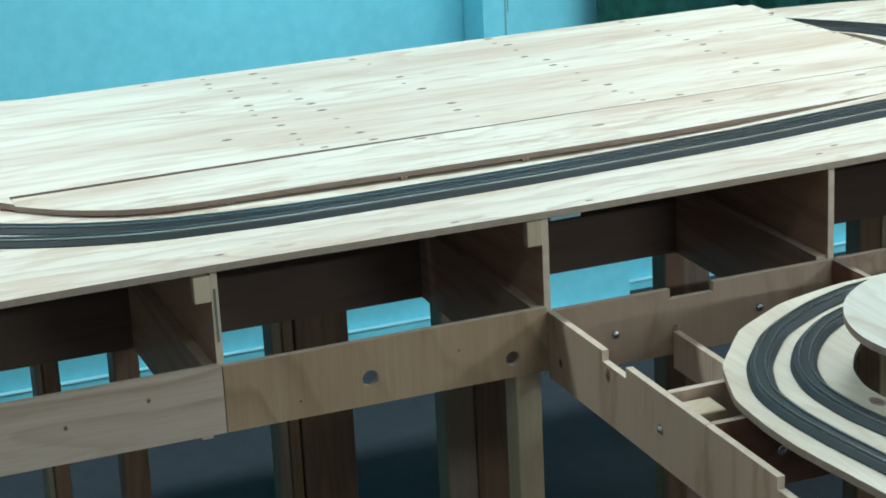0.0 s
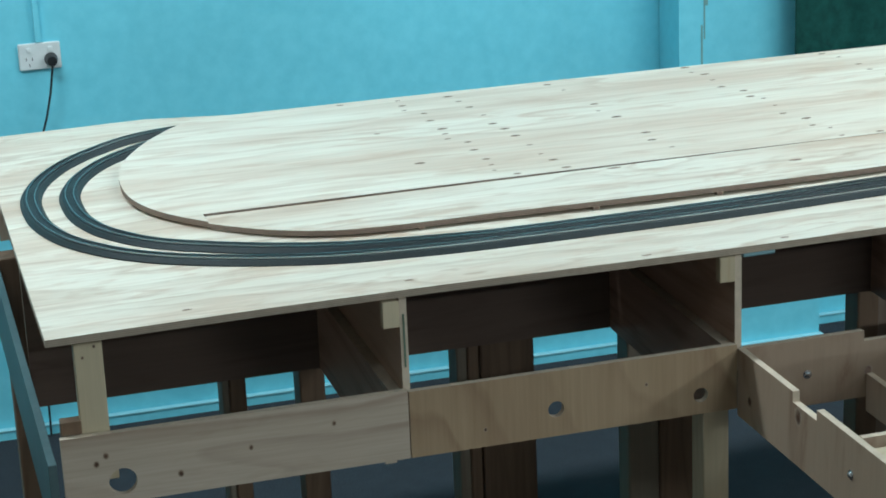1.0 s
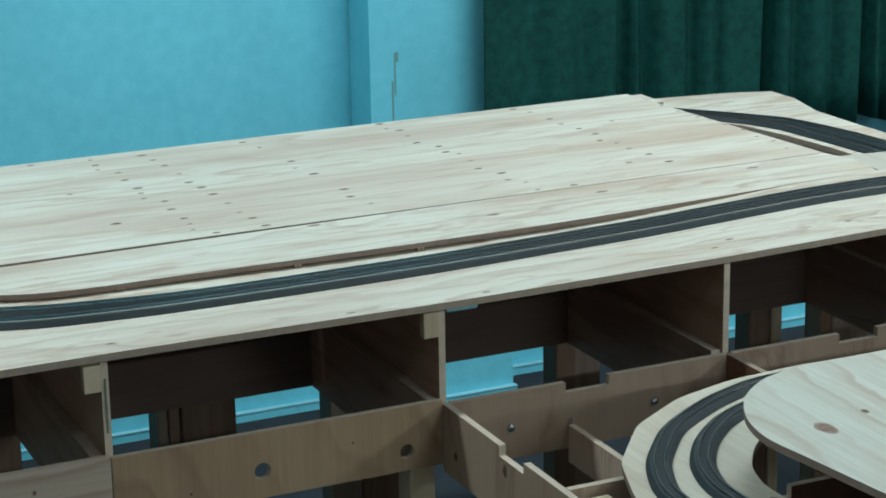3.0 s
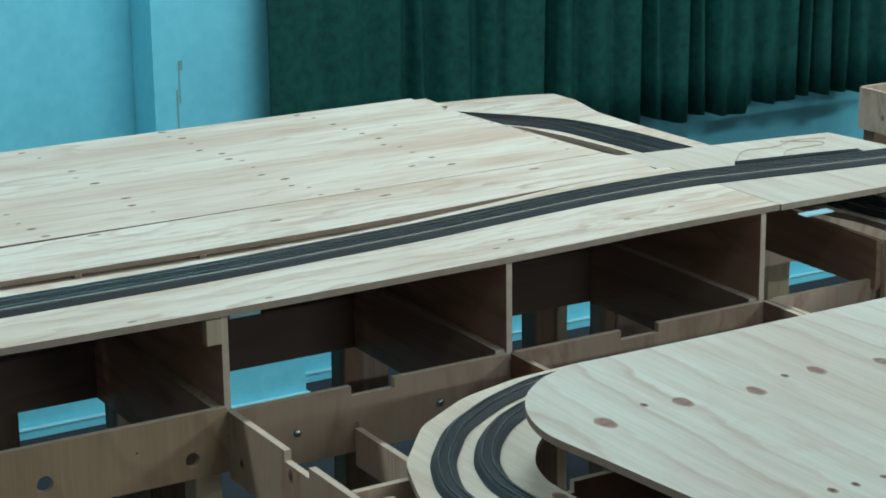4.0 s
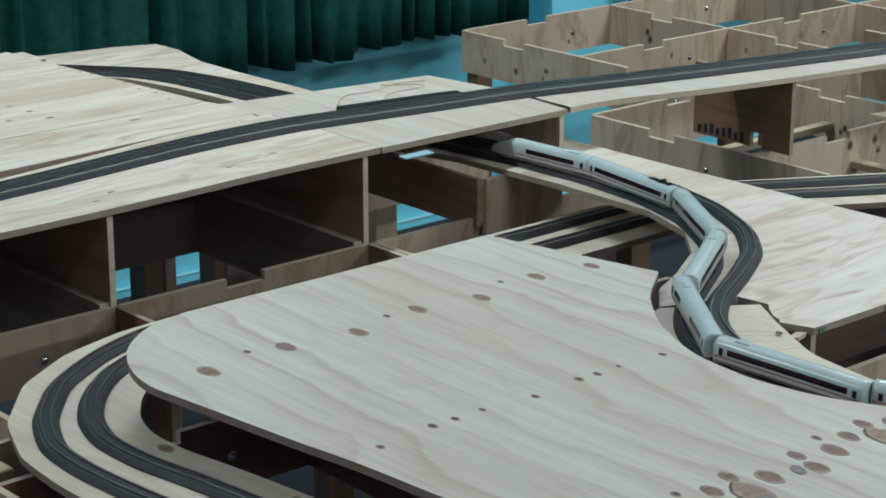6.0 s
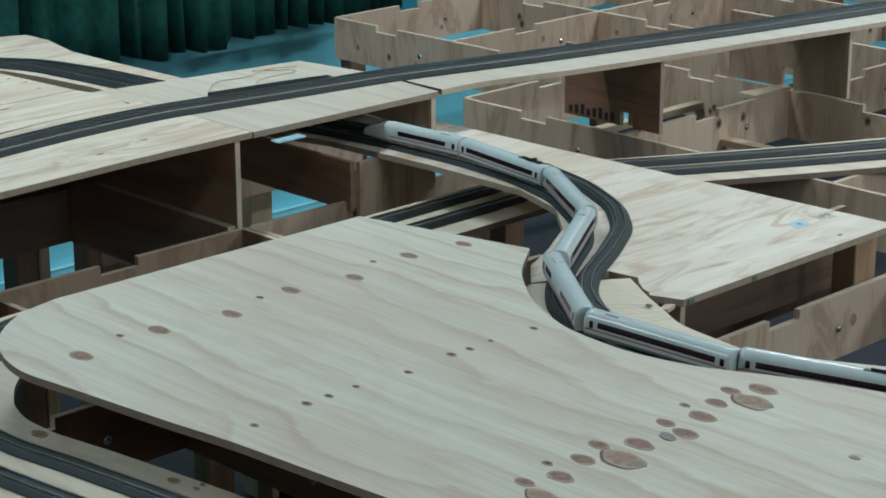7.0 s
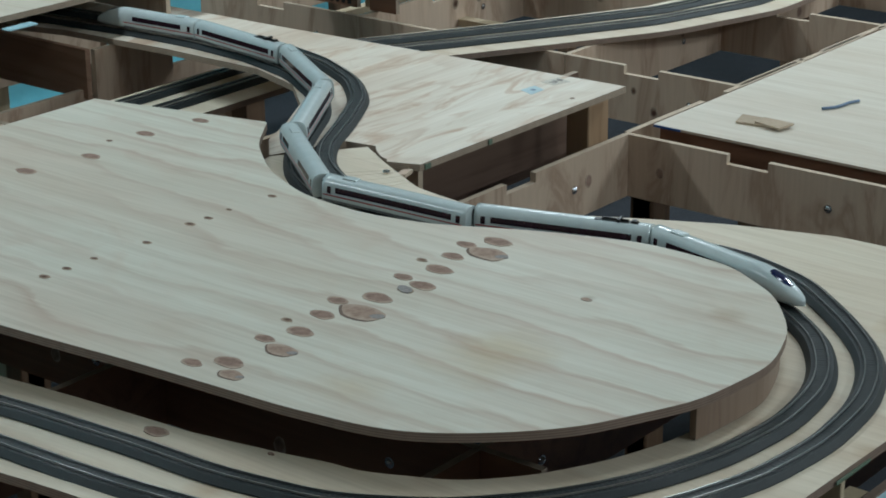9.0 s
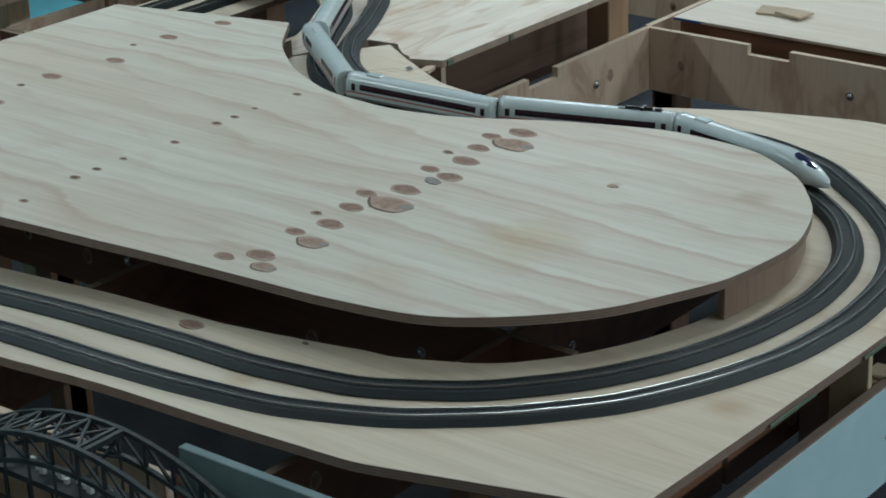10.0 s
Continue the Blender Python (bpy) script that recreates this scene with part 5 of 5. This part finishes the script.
fas = thing("fascia", "pale blue painted fascia boards on the frame's outer side", "fascia")
for fx0, fx1 in ((0.02, 0.742), (0.746, 1.36)):
    f_board = box("fascia_board", (fx0, fx1, -2.094, -2.082, 0.785, 0.9205), FASCIA, fas, bev=0.001)
    box("top_edge", (fx0, fx1, -2.0938, -2.0822, 0.9202, 0.9235), EDGE_DARK, f_board, "raw brown plywood top edge")
for fz in (0.906, 0.853):
    for fx in (0.734, 0.752):
        bm = bmesh.new()
        bmesh.ops.create_uvsphere(bm, u_segments=10, v_segments=6, radius=0.0028, matrix=Matrix.Translation((fx, -2.0945, fz + 0.2 * (fx - 0.743))))
        part("screw", bm, BOLT, f_board)
box("fascia_board", (-0.022, -0.010, -2.2, -1.66, 0.80, 1.034), SIDE_SHADED_BLUE, fas, bev=0.001)
board("backing_board", (-0.016, -1.635), (-0.016, -1.15), 0.80, 0.99, FY, fas, label="bare plywood backing board")

for fx in (0.10, 0.735, 1.28):
    box("fascia_post", (fx - 0.007, fx + 0.007, -2.0815, -1.977, 0.80, 0.92), DIM_PLY, fas, bev=0.002)

box("corner_block", (0.750, 0.785, -2.0815, -2.052, 0.86, 0.9215), PINE, fas, "pale pine block behind the joint of the fascia", bev=0.002)
box("fascia_post", (0.706, 0.716, -2.0815, -2.03, 0.84, 0.99), PINE, fas, bev=0.001)
# marks and small pieces
for wx, wy in ((1.198, -0.742), (1.121, -1.036)):
    bm = bmesh.new()
    bmesh.ops.create_uvsphere(bm, u_segments=12, v_segments=6, radius=0.006, matrix=Matrix.Translation((wx, wy, PLATE - 0.0005)) @ Matrix.Diagonal((1, 1, 0.35, 1)))
    part("screw", bm, BOLT, low, "bright flat screw head")
for pts in ([(1.128, -1.048), (1.158, -1.040), (1.168, -1.052), (1.140, -1.060)], [(1.172, -1.040), (1.184, -1.030), (1.190, -1.044)], [(1.168, -0.742), (1.192, -0.735), (1.186, -0.752), (1.160, -0.757)]):
    panel("splinter", pts, PLATE - 0.0125, PLATE - 0.006, [PLY_FZ, EDGE_PALE], low)
for gx0, gx1 in ((0.42, 0.52), (0.62, 0.70)):
    gy = -2.10 - 0.04 * (0.5 * (gx0 + gx1) - 0.18) / 1.15
    gz = z_low(0.5 * (gx0 + gx1), gy)
    box("green_mark", (gx0, gx1, gy - 0.003, gy - 0.001, gz - 0.0085, gz - 0.0045), GREEN_INK, low)
rail_bit = thing("loose_rail", "short dark length of loose model rail lying beside the track", "rail")
lr = smooth_line([(1.29, 0.293, DECK + 0.003), (1.373, 0.277, DECK + 0.004), (1.47, 0.262, DECK + 0.004), (1.578, 0.243, DECK + 0.003)], 0.03, 2)
for off in (-0.006, 0.006):
    bm = bmesh.new()
    sweep(bm, lr + np.c_[normals2(lr) * off, np.zeros(len(lr))], [(-0.003, -0.0028), (0.003, -0.0028), (0.002, 0.005), (-0.002, 0.005)])
    part("rail", bm, BALLAST, rail_bit)
panel("sticker", [(1.639, -0.921), (1.627, -0.954), (1.666, -0.954), (1.678, -0.924)], PLATE - 0.001, PLATE + 0.0005, [STAMP_INK, STAMP_INK], low, "small pale blue paper sticker")
box("print_bar", (1.650, 1.657, -0.943, -0.934, PLATE, PLATE + 0.0009), SLATE, low)
panel("sticker", [(1.707, -0.918), (1.702, -0.949), (1.740, -0.960), (1.750, -0.925)], PLATE - 0.001, PLATE + 0.0005, [WORN_LABEL, WORN_LABEL], low, "small worn beige paper sticker")
for k in range(5):
    sx = 1.713 + 0.0066 * k
    box("print_bar", (sx, sx + 0.0022 + 0.0018 * (k % 2), -0.946 + 0.002 * (k % 3), -0.930 - 0.003 * (k % 2), PLATE, PLATE + 0.0009), SCRIBBLE, low)
disc("knot", 1.65, -1.028, PLATE, 0.006, 0.004, KNOT_DARK, low, h=0.0004)
for k in range(8):
    wx = 0.165 - 0.0185 * k
    box("lettering_bar", (2.2612, 2.2621, wx - 0.0055, wx + 0.0055, 0.953, 0.970 + 0.004 * (k % 3)), BLACK_PLASTIC, ext)
box("clip_strip", (0.012, 0.07, 0.012, 0.03, DECK - 0.034, DECK - 0.0245), TILE_BLUE, deck, "small pale blue plastic strip", bev=0.002)
for gx0, gx1, gy in ((1.19, 1.205, -1.0605), (1.36, 1.37, -1.0605)):
    box("green_mark", (gx0, gx1, gy - 0.0006, gy + 0.001, PLATE - 0.011, PLATE - 0.002), GREEN_INK, low)
box("green_mark", (-0.5765, -0.5735, 0.0045, 0.0058, 0.99, 1.08), GREEN_INK, deck)
tagged(box("wood_block", (2.283, 2.302, -0.046, 0.006, 0.9455, 0.974), PINE, bev=0.0015), "small pale pine block standing behind the brown support", "block")
cross = thing("support_pieces", "short plywood offcuts bracing the loop board", "brace")
board("brace", (0.009, -0.42), (0.16, -0.42), 0.86, 0.944, FX, cross)
board("brace", (0.235, -0.012), (0.235, -0.36), 0.80, 0.868, FY, cross)
box("block", (0.02, 0.07, -0.49, -0.435, 0.87, 0.93), PINE, cross, bev=0.002)
for pts in ([(1.31, 0.32, DECK + 0.003), (1.36, 0.37, DECK + 0.01), (1.45, 0.36, DECK + 0.004), (1.52, 0.40, DECK + 0.006), (1.60, 0.38, DECK + 0.003)],
            [(1.40, 0.27, DECK + 0.003), (1.44, 0.33, DECK + 0.008), (1.53, 0.30, DECK + 0.012), (1.58, 0.35, DECK + 0.004), (1.50, 0.41, DECK + 0.003)]):
    cable("wire", pts, 0.0012, CARD, "thin loose tan wire lying on the deck", "wire")


# ---- truss arch bridge model ----
bridge = thing("model_bridge", "dark grey model steel truss arch bridge", "model bridge")


def beam(bm, a, b, w=0.003):
    a, b = Vector(a), Vector(b)
    d = b - a
    q = d.to_track_quat("Z", "Y").to_matrix().to_4x4()
    mm = Matrix.Translation((a + b) / 2) @ q @ Matrix.Diagonal((w, w, d.length, 1))
    bmesh.ops.create_cube(bm, size=1.0, matrix=mm)


def arch_z(y, up):
    return (1.050 - 1.35 * (y + 1.585) ** 2) if up else (1.018 - 1.5 * (y + 1.585) ** 2)


BX = (-0.05, -0.108)
PORTAL_Y = -1.61
ys = [-1.84 + 0.04 * k for k in range(16)]
def member(name, a, b, w, parent):
    bm = bmesh.new()
    beam(bm, a, b, w)
    return part(name, bm, BRIDGE_GREY, parent)


def chord(bx, up, w=0.0028):
    bm = bmesh.new()
    q = np.array([(bx, y, arch_z(y, up)) for y in np.linspace(ys[0], ys[-1], 46)])
    sweep(bm, q, [(-w, -w), (w, -w), (w, w), (-w, w)])
    return part("arch_chord", bm, BRIDGE_GREY, bridge)


for bx in BX:
    upper, lower = chord(bx, 1), chord(bx, 0)
    for ya, yb in zip(ys, ys[1:]):
        member("diagonal", (bx, ya, arch_z(ya, 0)), (bx, yb, arch_z(yb, 1)), 0.003, upper)
        member("upright", (bx, ya, arch_z(ya, 0)), (bx, ya, arch_z(ya, 1)), 0.0035, upper)
        if arch_z(ya, 0) > 0.905:
            member("hanger", (bx, ya, 0.896), (bx, ya, arch_z(ya, 0)), 0.0022, lower)
    if bx == BX[0]:
        for ya, yb in zip(ys, ys[1:]):
            if ya < PORTAL_Y:
                continue
            member("cross_beam", (BX[0], ya, arch_z(ya, 1)), (BX[1], ya, arch_z(ya, 1)), 0.0045, upper)
            member("lattice_bar", (BX[0], ya, arch_z(ya, 1)), (BX[1], yb, arch_z(yb, 1)), 0.003, upper)
            member("lattice_bar", (BX[1], ya, arch_z(ya, 1)), (BX[0], yb, arch_z(yb, 1)), 0.003, upper)
for px0, px1 in ((BX[0], BX[1]), (BX[1], BX[0])):
    member("portal_bar", (px0, PORTAL_Y, arch_z(PORTAL_Y, 1)), (px1, PORTAL_Y, arch_z(PORTAL_Y, 0)), 0.003, upper)
member("portal_beam", (BX[0], PORTAL_Y, arch_z(PORTAL_Y, 1)), (BX[1], PORTAL_Y, arch_z(PORTAL_Y, 1)), 0.006, upper)
box("bridge_deck", (-0.16, -0.04, -1.9, -1.18, 0.885, 0.897), BALLAST, bridge)
for by in (-1.88, -1.2):
    box("pylon", (-0.15, -0.04, by - 0.02, by + 0.02, 0.8105, 0.8845), BRIDGE_GREY, bridge, bev=0.003)
box("walkway", (-0.102, -0.062, -1.80, -1.38, 0.978, 0.985), BALLAST, bridge)
for k in range(12):
    ty = -1.63 + 0.0125 * k
    box("deck_block", (-0.088 + 0.004 * (k % 3), -0.083 + 0.004 * (k % 3), ty, ty + 0.005 + 0.002 * (k % 2), 0.9852, 0.9852 + 0.006 + 0.003 * (k % 2)), WHITE_PLASTIC, bridge)
trest = thing("side_shelf", "narrow plywood shelf fixed along the frame", "shelf")
box("shelf_top", (-0.22, -0.03, -1.95, -0.65, 0.798, 0.81), PLY_Y, trest)
for sy in (-1.8, -0.8):
    box("bracket", (-0.20, -0.0265, sy - 0.01, sy + 0.01, 0.70, 0.797), PINE, trest)
